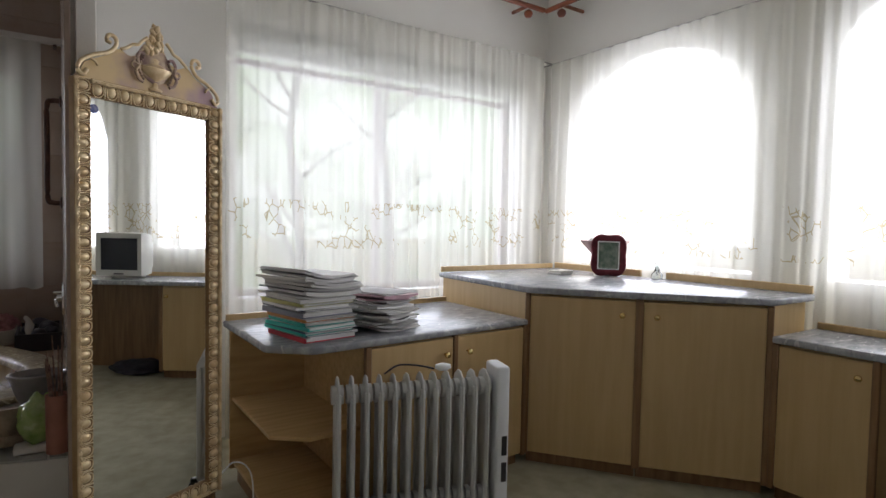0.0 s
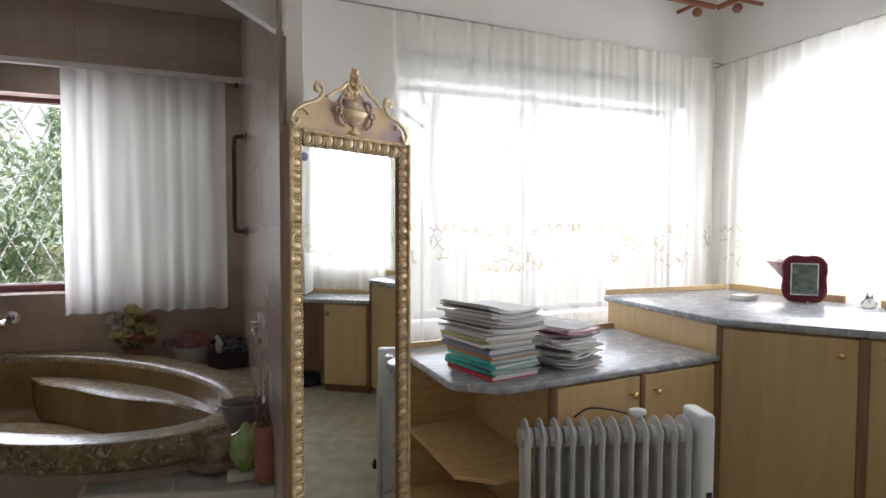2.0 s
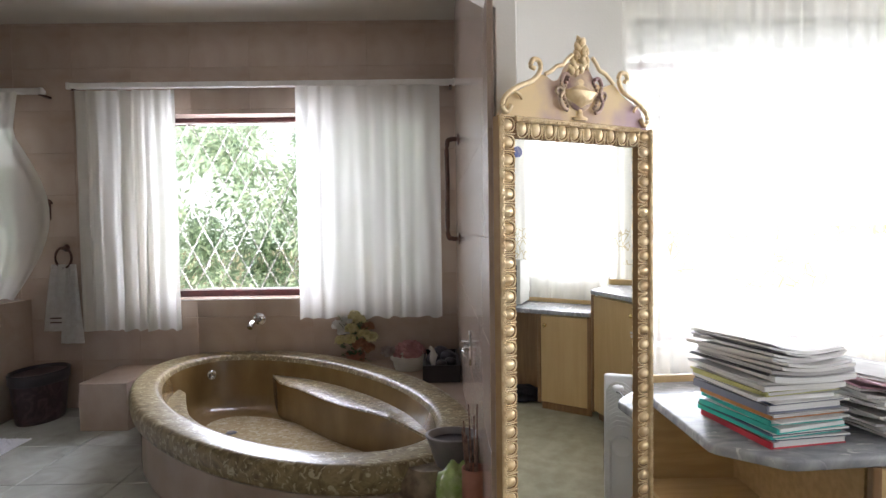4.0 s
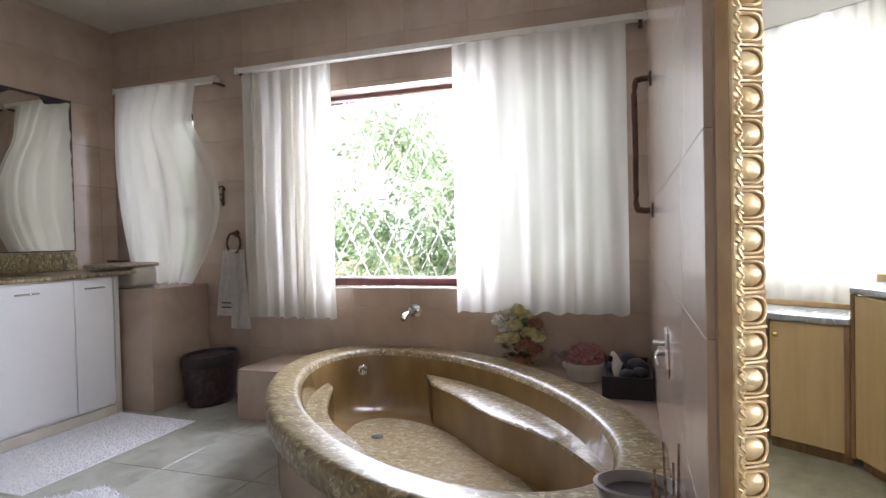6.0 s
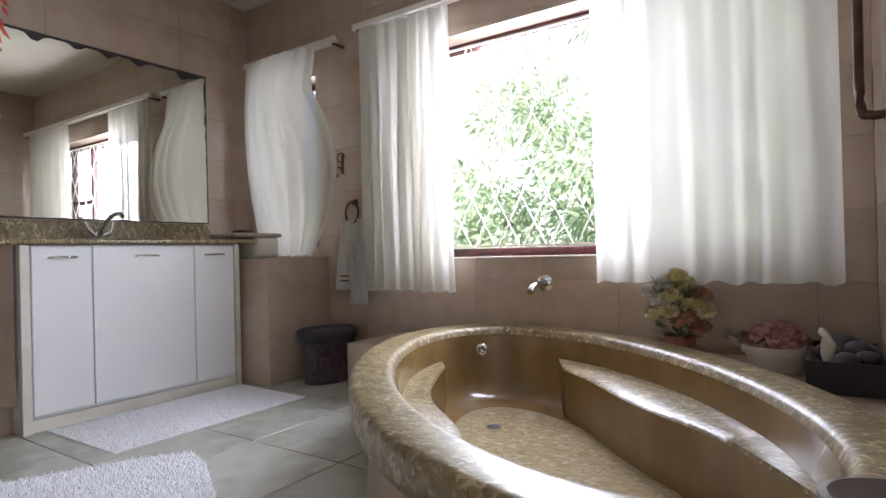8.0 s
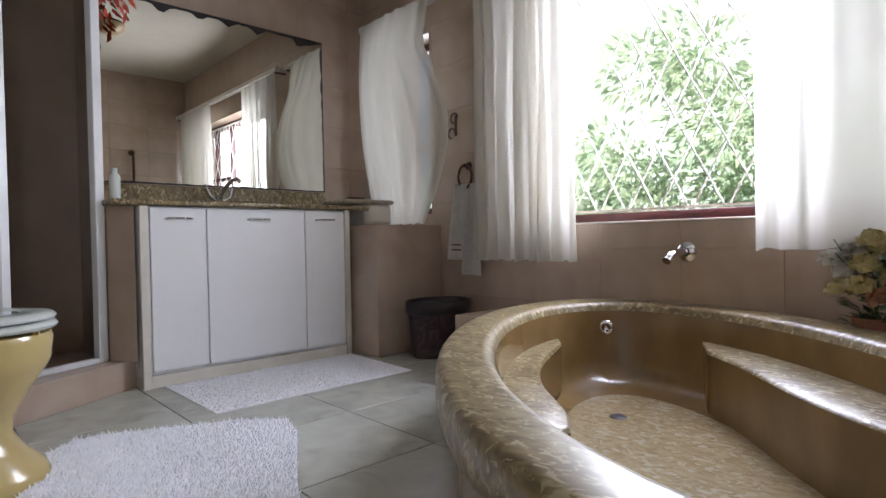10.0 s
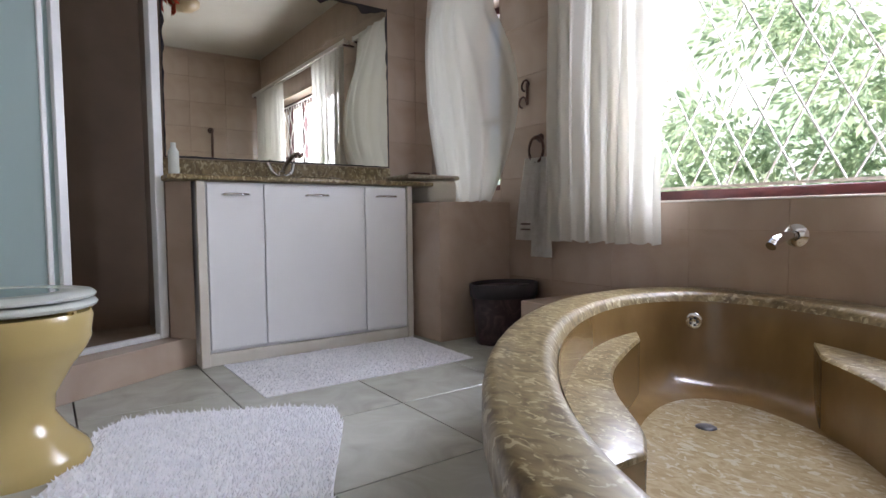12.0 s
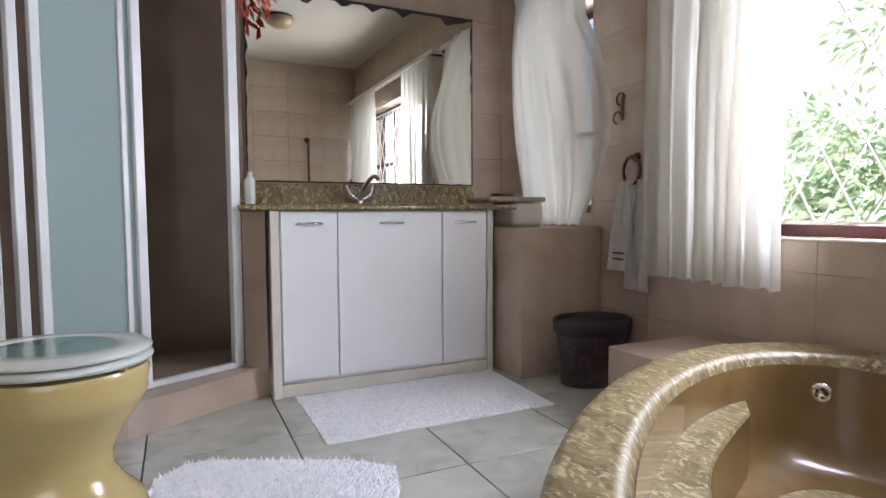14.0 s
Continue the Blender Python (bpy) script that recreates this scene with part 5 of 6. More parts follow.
# ---- flowers and corner decorations ----
def petal_ball(n, r, size, seed, squash=0.7):
    rnd = random.Random(seed)
    b = bmesh.new()
    for k in range(n):
        v = Vector((rnd.gauss(0, 1), rnd.gauss(0, 1), rnd.gauss(0, 1))).normalized()
        v.z = abs(v.z) * squash - 0.1
        c = v * r * rnd.uniform(0.75, 1.05)
        u = v.cross(Vector((rnd.uniform(-1, 1), rnd.uniform(-1, 1), 1))).normalized()
        w = v.cross(u)
        s = size * rnd.uniform(0.7, 1.2)
        pts = [c - u * s * 0.5, c + w * s * 0.5 + v * s * 0.25, c + u * s * 0.5, c - w * s * 0.5 + v * s * 0.25]
        mid = b.verts.new(c - v * s * 0.1)
        vs = [b.verts.new(p) for p in pts]
        for i in range(4):
            b.faces.new((mid, vs[i], vs[(i + 1) % 4]))
    return b


def flower_mat(name, c1, c2):
    return mat(name, c1, c2, 0.7, 20)


def build_bouquet():
    t = thing("flower_bouquet", "artificial bouquet of cream, white and orange roses in a clay pot", "flowers", at=(-0.68, 7.10, 0.30))
    part("pot", lathe([(0.002, 0), (0.05, 0), (0.065, 0.10), (0.06, 0.10)], 18), "clay", t, "", 60)
    cream, wht, org = flower_mat("cream_petal", (0.60, 0.55, 0.30), (0.46, 0.40, 0.18)), flower_mat("white_petal", (0.68, 0.67, 0.64), (0.52, 0.52, 0.48)), flower_mat("orange_petal", (0.30, 0.15, 0.07), (0.24, 0.12, 0.07))
    rnd = random.Random(11)
    spots = [(-0.10, -0.04, 0.20), (-0.02, -0.05, 0.30), (0.03, 0, 0.36), (-0.09, 0, 0.27), (0.07, -0.04, 0.25), (0.10, 0, 0.30), (-0.03, -0.08, 0.22), (0.0, -0.02, 0.40), (0.13, -0.03, 0.22), (-0.06, 0, 0.36), (0.05, -0.09, 0.17), (-0.13, 0, 0.32), (0.11, -0.07, 0.14)]
    for k, (x, y, z) in enumerate(spots):
        m = (cream, cream, cream, wht, cream, org, cream, cream, cream, wht, org, wht, org)[k]
        b = petal_ball(70, 0.040 if k != 10 else 0.050, 0.036, 20 + k, 0.9)
        b.transform(Matrix.Translation((x * 0.85, y, z * 0.78 + 0.03)))
        part("rose", b, m, t)
    b = bmesh.new()
    for k in range(240):
        a, r, z = rnd.uniform(0, 6.28), rnd.uniform(0.01, 0.085), rnd.uniform(0.05, 0.29)
        c = Vector((r * math.cos(a), r * math.sin(a) * 0.7, z))
        d = Vector((math.cos(a), math.sin(a), rnd.uniform(-0.4, 0.8))).normalized() * 0.045
        s = d.cross(Vector((0, 0, 1))).normalized() * 0.012
        vs = [b.verts.new(p) for p in (c, c + d * 0.5 + s, c + d, c + d * 0.5 - s)]
        b.faces.new(vs)
    part("leaves", b, "leaf", t, "dark green artificial leaves")
    for k in range(7):
        a = rnd.uniform(0, 6.28)
        part("stem", tube(curve_pts([(0, 0, 0.08), (0.03 * math.cos(a), 0.03 * math.sin(a), 0.2), (0.11 * math.cos(a), 0.08 * math.sin(a), 0.26 + 0.015 * k)], 4), 0.002, 5), "leaf", t)


def build_flower_pot():
    t = thing("flower_pot", "cream pot of dusty pink artificial hydrangea behind the bath", "flowers", at=(-0.33, 7.06, 0.30))
    part("pot", lathe([(0.002, 0), (0.09, 0), (0.108, 0.065), (0.118, 0.065), (0.121, 0.09), (0.110, 0.09), (0.10, 0.05)], 24), "offwhite", t, "", 60)
    b = petal_ball(300, 0.105, 0.036, 4, 0.8)
    b.transform(Matrix.Translation((0.005, 0, 0.105)))
    part("blossom", b, flower_mat("dusty_pink_petal", (0.48, 0.25, 0.24), (0.36, 0.17, 0.17)), t, "dusty pink flower heads")
    b = petal_ball(40, 0.045, 0.05, 9)
    b.transform(Matrix.Translation((-0.13, 0, 0.11)))
    part("dried_flower", b, flower_mat("dried_petal", (0.35, 0.30, 0.26), (0.25, 0.2, 0.18)), t, "dried grey-beige flower")


def build_rocks():
    rnd = random.Random(5)
    t = thing("corner_planter", "dark shallow planter box in the bath corner", "planter", at=(-0.12, 6.93, 0.302))
    b = bmesh.new()
    for q in ((-0.11, -0.23, 0.0, 0.11, 0.23, 0.07), (-0.11, -0.23, 0.07, -0.098, 0.23, 0.10), (0.098, -0.23, 0.07, 0.11, 0.23, 0.10), (-0.098, -0.23, 0.07, 0.098, -0.218, 0.10), (-0.098, 0.218, 0.07, 0.098, 0.23, 0.10)):
        box(*q, bm=b)
    part("box", b, "dark", t)
    for k, (x, y, s) in enumerate(((-0.12, 7.07, 0.055), (-0.17, 6.93, 0.04), (-0.07, 6.95, 0.05), (-0.12, 6.78, 0.035), (-0.06, 6.82, 0.035), (-0.16, 7.02, 0.035), (-0.07, 7.10, 0.03))):
        t = thing("corner_stone", "dark slate lump in the bath corner", "stone", "stones in the bath corner", at=(x, y, 0.385 + s * 0.3))
        b = bmesh.new()
        bmesh.ops.create_icosphere(b, subdivisions=3, radius=s)
        for v in b.verts:
            v.co *= 1 + 0.35 * noise.noise(v.co * 14 + Vector((k * 3, 0, 0)))
            v.co.z *= 0.75
        part("lump", b, mat("dark_slate", (0.05, 0.045, 0.06), (0.02, 0.018, 0.025), 0.4, 18), t, "", 40)
    t = thing("bird_ornament", "small white bird ornament in the bath corner", "ornament", at=(-0.17, 6.84, 0.374))
    b = stacked([(0, 0, 0.012, 0.01, 0.0), (0, 0, 0.02, 0.016, 0.03), (0.005, 0, 0.024, 0.02, 0.06), (0.0, 0, 0.014, 0.012, 0.085), (-0.01, 0, 0.016, 0.014, 0.10), (-0.014, 0, 0.006, 0.006, 0.115)], 14)
    part("figure", b, "offwhite", t, "", 60)


build_bouquet()
build_flower_pot()
build_rocks()


def ledge_pots():
    z = STEP
    t = thing("stone_pot", "mottled stone planter with a wide lip on the ledge", "pot", at=(-0.18, 5.42, z))
    part("body", stacked([(0, 0, 0.07, 0.07, 0), (0, 0, 0.11, 0.10, 0.03), (0, 0, 0.105, 0.095, 0.09), (0, 0, 0.075, 0.07, 0.14)], 24), "stonepot", t, "", 60)
    part("lip", lathe([(0.10, 0.045), (0.125, 0.02), (0.13, 0.04), (0.115, 0.055)], 24), "stonepot", t, "", 60)
    t = thing("bowl_planter", "grey glazed oval bowl with a dark inside", "pot", at=(-0.09, 5.41, z + 0.12))
    part("bowl", lathe([(0.002, 0.0), (0.05, 0.0), (0.07, 0.05), (0.092, 0.118), (0.098, 0.125), (0.098, 0.132), (0.088, 0.134), (0.08, 0.122), (0.055, 0.09), (0.002, 0.085)], 28, 1.0, 0.8), "greyglaze", t, "", 60)
    part("soil", lathe([(0.002, 0.112), (0.078, 0.112)], 28, 1.0, 0.8), "dark", t)
    part("foot", lathe([(0.06, -0.12), (0.045, -0.05), (0.05, 0.0)], 20, closed=True), "stonepot", t, "", 60)
    t = thing("frog_ornament", "green glazed ornament on a small white base", "ornament", at=(-0.085, 5.28, z))
    b = bmesh.new()
    bmesh.ops.create_icosphere(b, subdivisions=4, radius=1)
    for v in b.verts:
        n = 1 + 0.28 * noise.noise(v.co * 2.1) + 0.08 * noise.noise(v.co * 6)
        v.co = Vector((v.co.x * 0.062 * n, v.co.y * 0.05 * n, 0.115 + v.co.z * 0.088 * n))
    part("figure", b, "green", t, "", 60)
    part("base", box(-0.075, -0.05, 0.0, 0.07, 0.05, 0.028, 0.005), "offwhite", t, "white base")
    t = thing("clay_vase", "tall terracotta cylinder vase with dried reeds", "vase", at=(-0.028, 5.22, z))
    part("vase", lathe([(0.002, 0), (0.036, 0), (0.038, 0.21), (0.034, 0.21), (0.032, 0.05), (0.002, 0.04)], 22), "clay", t, "", 60)
    rnd = random.Random(2)
    for k in range(12):
        a = rnd.uniform(0, 6.28)
        l = rnd.uniform(0.28, 0.43)
        part("reed", tube([(0.012 * math.cos(a), 0.012 * math.sin(a), 0.05), (0.018 * math.cos(a) - 0.005, 0.02 * math.sin(a), l * 0.6), (0.026 * math.cos(a) - 0.01, 0.03 * math.sin(a), l)], 0.0045, 6, 0.5), "reed", t)


M["greyglaze"] = mat("grey_glaze", (0.17, 0.16, 0.16), (0.24, 0.22, 0.21), 0.3, 14, coat=0.3)
M["reed"] = mat("dried_reed", (0.13, 0.07, 0.05), (0.30, 0.2, 0.15), 0.9, 60)
ledge_pots()


def ceiling_lamp():
    t = thing("ceiling_lamp", "round amber glass ceiling lamp on a dark plate", "lamp", at=(-1.55, 6.15, TOP))
    part("plate", lathe([(0.002, -0.02), (0.11, -0.02), (0.115, 0.0)], 28), "bronze", t, "", 60)
    part("shade", lathe([(0.002, -0.11), (0.07, -0.10), (0.125, -0.06), (0.135, -0.022), (0.12, -0.021)], 28), "lampglass", t, "amber glass shade", 60)


ceiling_lamp()


def red_hanging():
    t = thing("red_garland", "orange-red artificial leaf garland hanging by the mirror", "garland", at=(-3.55, 5.60, 1.98))
    b = bmesh.new()
    rnd = random.Random(8)
    for k in range(46):
        c = Vector((rnd.uniform(-0.05, 0.05), rnd.uniform(-0.06, 0.11), rnd.uniform(-0.12, 0.14)))
        d = Vector((rnd.uniform(-0.4, 0.4), rnd.uniform(-0.3, 0.8), rnd.uniform(-1, -0.2))).normalized() * rnd.uniform(0.05, 0.09)
        s = d.cross(Vector((1, 0.2, 0))).normalized() * 0.011
        b.faces.new([b.verts.new(p) for p in (c, c + d * 0.45 + s, c + d, c + d * 0.45 - s)])
    part("leaves", b, mat("orange_red_leaf", (0.55, 0.07, 0.03), (0.42, 0.04, 0.02), 0.5, 10), t)
    part("string", tube([(0, 0.02, 0.0), (0, 0.0, 0.3), (0.0, -0.02, 0.65)], 0.002, 5), "bronze", t)


red_hanging()


# ---- dressing room things ----
def build_heater():
    ang = math.degrees(math.atan2(-0.235, 0.74))
    t = thing("oil_heater", "white oil-filled column heater with a control panel", "heater", at=(1.245, 4.775, LOW), rz=ang)
    H = 0.675
    n = 12
    for i in range(n):
        x = -0.352 + i * 0.0575
        b = bmesh.new()
        prof = [(-0.065, 0.075), (-0.058, 0.06), (0.058, 0.06), (0.065, 0.075), (0.065, H - 0.06), (0.05, H - 0.035), (0.015, H - 0.012), (-0.02, H - 0.010), (-0.05, H - 0.03), (-0.065, H - 0.06)]
        f = [b.verts.new((x - 0.004, y, z)) for y, z in prof]
        g = [b.verts.new((x + 0.004, y, z)) for y, z in prof]
        b.faces.new(f)
        b.faces.new(g[::-1])
        for k in range(len(prof)):
            b.faces.new((f[k], f[(k + 1) % len(prof)], g[(k + 1) % len(prof)], g[k]))
        bmesh.ops.bevel(b, geom=b.edges[:], offset=0.002, segments=1, affect="EDGES")
        # thick oil column in the front and back edges and a swollen top tank
        for y in (-0.05, 0.05):
            merge(b, box(x - 0.011, y - 0.010, 0.08, x + 0.011, y + 0.010, H - 0.07, 0.006))
        c = tube([(x - 0.024, 0, H - 0.085), (x + 0.024, 0, H - 0.085)], 0.038, 14)
        merge(b, c)
        c = tube([(x - 0.024, 0, 0.12), (x + 0.024, 0, 0.12)], 0.034, 14)
        merge(b, c)
        part("fin", b, "heater", t, "", 50)
    p = part("control_panel", box(0.315, -0.075, 0.05, 0.375, 0.075, H + 0.01, 0.014, seg=3), "white", t, "white control panel", 60)
    part("switch", box(0.340, -0.0775, 0.30, 0.364, -0.075, 0.385, 0.001), "dark", p, "black switch")
    part("switch", box(0.340, -0.0775, 0.185, 0.364, -0.075, 0.27, 0.001), "dark", p, "black switch")
    for x in (-0.28, 0.25):
        part("foot", box(x - 0.012, -0.10, 0.03, x + 0.012, 0.10, 0.052, 0.004), "dark", t)
        for y in (-0.09, 0.09):
            b = tube([(x - 0.012, y, 0.018), (x + 0.012, y, 0.018)], 0.018, 12)
            part("wheel", b, "dark", t, "", 60)
    part("cord", tube(curve_pts([(-0.16, 0.0, H - 0.01), (-0.10, 0.01, H + 0.02), (-0.02, 0.0, H + 0.018), (0.05, -0.015, H + 0.004)], 6), 0.004, 7), "dark", t, "black cord")
    b = stacked([(0.09, -0.01, 0.02, 0.018, H - 0.005), (0.09, -0.01, 0.036, 0.026, H + 0.004), (0.09, -0.01, 0.034, 0.024, H + 0.018), (0.09, -0.01, 0.015, 0.012, H + 0.024)], 16)
    part("plug", b, "white", t, "white plug adapter", 60)


build_heater()


def build_papers():
    rnd = random.Random(21)
    def sheaf(t, w, d, h, z, dx, dy, a, m, bend=0.0, label="", lift=0.0):
        b = bmesh.new()
        n = 6
        g0, g1 = [], []
        for i in range(n + 1):
            for gl, zz in ((g0, 0), (g1, h)):
                row = []
                for j in range(2):
                    x, y = (i / n - 0.5) * w, (j - 0.5) * d
                    row.append(b.verts.new((x + rnd.uniform(-0.0015, 0.0015), y, zz + bend * ((i / n) - 0.5) ** 2 * 4 + lift * max(0.6 - i / n, 0) ** 1.6)))
                gl.append(row)
        for i in range(n):
            b.faces.new((g0[i][0], g0[i + 1][0], g0[i + 1][1], g0[i][1]))
            b.faces.new((g1[i][0], g1[i][1], g1[i + 1][1], g1[i + 1][0]))
            for j in (0, 1):
                b.faces.new((g0[i][j], g0[i + 1][j], g1[i + 1][j], g1[i][j]))
        b.faces.new((g0[0][0], g0[0][1], g1[0][1], g1[0][0]))
        b.faces.new((g0[n][0], g0[n][1], g1[n][1], g1[n][0]))
        b.transform(Matrix.Translation((dx, dy, z)) @ pose(0, 0, 0, 0, 0, a))
        return part("folder" if m not in ("paper", "paper2", "paper3") else "sheaf", b, m, t, label)
    col = {}
    for n, c in (("red", (0.60, 0.04, 0.06)), ("teal", (0.03, 0.48, 0.40)), ("navy", (0.03, 0.05, 0.10)), ("orange", (0.62, 0.24, 0.05)), ("yellow", (0.55, 0.53, 0.20)), ("slate", (0.22, 0.23, 0.29)), ("black", (0.03, 0.03, 0.035)), ("pink", (0.62, 0.38, 0.42))):
        M["card_" + n] = mat("card_" + n, c, tuple(x * 0.8 for x in c), 0.5, 12)
        col[n] = "card_" + n
    M["paper2"] = mat("grey_paper", (0.55, 0.54, 0.52), (0.42, 0.41, 0.39), 0.7, 30, stretch=(0.3, 0.3, 20), var=0.15)
    M["paper3"] = mat("bright_paper", (0.78, 0.78, 0.76), (0.66, 0.65, 0.62), 0.6, 20, stretch=(0.3, 0.3, 14), var=0.08)
    seq = [("red", .018), ("paper3", .006), ("navy", .006), ("teal", .012), ("navy", .006), ("teal", .014), ("teal", .014), ("paper3", .004), ("orange", .012), ("paper2", .006), ("slate", .022), ("paper", .006), ("navy", .004),
           ("paper3", .011), ("yellow", .011), ("yellow", .006), ("paper3", .014), ("paper2", .008), ("paper3", .016), ("black", .003), ("paper2", .010), ("paper", .010), ("paper2", .008), ("paper", .010), ("paper3", .007), ("paper2", .005), ("black", .002), ("paper3", .005), ("paper3", .004)]
    t = thing("paper_stack", "untidy stack of papers and coloured folders on the low cabinet", "stack of papers", at=(0.895, 5.145, LT), rz=12)
    z = 0.001
    k = len(seq)
    tot = sum(h for _, h in seq)
    for i, (n, h) in enumerate(seq):
        h *= 0.268 / tot
        w, d = 0.255 + rnd.uniform(-0.015, 0.02) + 0.02 * (i > 14), 0.31 + rnd.uniform(-0.012, 0.012)
        dx, dy, a = rnd.uniform(-0.018, 0.018) - 0.006 * (i > 12), rnd.uniform(-0.02, 0.02), rnd.uniform(-4, 4) + (8 if i > 20 else 0)
        lift = 0.004 * i / k if i < 17 else 0.004 + 0.005 * (i - 16)
        bend = 0.0 if i < 17 else 0.005
        if n in col:
            ob = sheaf(t, w - 0.012, d - 0.006, h * 0.9, z + h * 0.04, dx + 0.004, dy, a, "paper3", bend, lift=lift)
            sheaf(t, w, d, max(h * 0.2, 0.0012), z, dx, dy, a, col[n], bend, lift=lift)
            c = box(-w / 2 - 0.003, -d / 2, 0.0, -w / 2 + 0.004, d / 2, h * 1.02)
            c.transform(Matrix.Translation((dx, dy, z + lift * 0.44)) @ pose(0, 0, 0, 0, 0, a))
            part("spine", c, col[n], t)
        else:
            sheaf(t, w, d, h * 0.96, z, dx, dy, a, n, bend, lift=lift)
        z += h
    t = thing("paper_stack", "ragged stack of loose papers and magazines on the low cabinet", "stack of papers", at=(1.235, 5.17, LT), rz=16)
    z = 0.001
    for i in range(24):
        n = rnd.choice(["paper", "paper2", "paper3", "paper2", "paper", "paper3", "card_black", "card_pink" if i > 16 else "paper"])
        h = rnd.uniform(0.004, 0.011)
        sheaf(t, 0.23 + rnd.uniform(-0.02, 0.03), 0.29 + rnd.uniform(-0.03, 0.02), h * 0.9, z, rnd.uniform(-0.03, 0.03), rnd.uniform(-0.028, 0.028), rnd.uniform(-20, 20), n, rnd.uniform(0, 0.014), lift=rnd.uniform(0, 0.02))
        z += h
        if z > 0.205:
            break


build_papers()


def counter_ornaments():
    face = math.degrees(math.atan2(2.79 - 5.285, -0.016 - 3.03)) + 90
    t = thing("photo_frame", "burgundy velvet scalloped photo frame standing on the corner cabinet", "picture frame", at=(2.998, 5.259, HT), rz=face)
    n = 96
    b = bmesh.new()
    W, H = 0.112, 0.135
    ring = []
    for k in range(n):
        a = 2 * math.pi * k / n
        c, s = math.cos(a), math.sin(a)
        r = (abs(c) ** 5 + abs(s) ** 5) ** (-1 / 5) * (1 + 0.022 * math.cos(8 * a + math.pi))
        ring.append((c * W * r, s * H * r + H + 0.006))
    f = [b.verts.new((x, -0.018, z)) for x, z in ring]
    g = [b.verts.new((x, 0.012, z)) for x, z in ring]
    q = [b.verts.new((x * 0.94, -0.028, (z - H) * 0.94 + H)) for x, z in ring]
    i_ = [b.verts.new((0.068 * max(-1, min(1, x / W * 1.25)), -0.024, 0.092 * max(-1, min(1, (z - H) / H * 1.25)) + H + 0.005)) for x, z in ring]
    for k in range(n):
        l = (k + 1) % n
        b.faces.new((g[k], g[l], f[l], f[k]))
        b.faces.new((f[k], f[l], q[l], q[k]))
        b.faces.new((q[k], q[l], i_[l], i_[k]))
    b.faces.new(g)
    part("frame", b, "velvet", t, "padded burgundy velvet frame", 60)
    b = bmesh.new()
    for x0, z0, x1, z1 in ((-0.07, -0.094, 0.07, -0.086), (-0.07, 0.086, 0.07, 0.094), (-0.07, -0.086, -0.062, 0.086), (0.062, -0.086, 0.07, 0.086)):
        merge(b, box(x0, -0.031, H + 0.005 + z0, x1, -0.024, H + 0.005 + z1))
    part("inner_rim", b, "chrome", t, "silver inner rim")
    part("picture", box(-0.062, -0.026, H + 0.005 - 0.086, 0.062, -0.023, H + 0.005 + 0.086), mat("faded_picture", (0.22, 0.25, 0.2), (0.07, 0.12, 0.08), 0.35, 26), t, "faded green-grey picture")
    part("strut", box(-0.02, 0.012, 0.0, 0.02, 0.09, 0.006), "dark", t)
    t = thing("shell_bowl", "fluted pinkish bowl filled with crumpled white paper", "bowl", at=(3.085, 5.368, HT))
    t.matrix_world = t.matrix_world @ Matrix.Scale(0.9, 4)
    b = lathe([(0.002, 0.0), (0.05, 0.0), (0.052, 0.02), (0.03, 0.04), (0.09, 0.15), (0.172, 0.25), (0.177, 0.26), (0.162, 0.255), (0.08, 0.16), (0.002, 0.08)], 36)
    for v in b.verts:
        a = math.atan2(v.co.y, v.co.x)
        k = 1 + 0.05 * math.cos(12 * a) * max(0, (v.co.z - 0.06) * 6)
        v.co.x *= k
        v.co.y *= k
    part("bowl", b, mat("pinkish_glass", (0.42, 0.28, 0.25), (0.35, 0.22, 0.2), 0.2, 6), t, "", 60)
    b = bmesh.new()
    bmesh.ops.create_icosphere(b, subdivisions=4, radius=0.115)
    for v in b.verts:
        v.co *= 1 + 0.25 * noise.noise(v.co * 16)
        v.co.z = v.co.z * 0.35 + 0.255
    part("crumpled_paper", b, "paper", t, "crumpled white paper", 20)
    t = thing("book_pile", "two thin booklets lying on the corner cabinet", "booklets", at=(2.80, 5.50, HT), rz=10)
    part("booklet", box(-0.07, -0.05, 0.001, 0.07, 0.05, 0.013, 0.002), "paper", t)
    part("booklet", box(-0.065, -0.055, 0.014, 0.075, 0.045, 0.028, 0.002), "offwhite", t)
    t = thing("glass_bottle", "small clear glass bottle on the corner cabinet", "bottle", at=(3.14, 4.985, HT))
    part("bottle", lathe([(0.002, 0.0), (0.034, 0.0), (0.036, 0.03), (0.02, 0.05), (0.013, 0.075), (0.013, 0.115), (0.010, 0.115), (0.010, 0.07), (0.002, 0.02)], 18), glass("clear_glass", (0.9, 0.95, 0.95), 0.05), t, "", 60)


counter_ornaments()


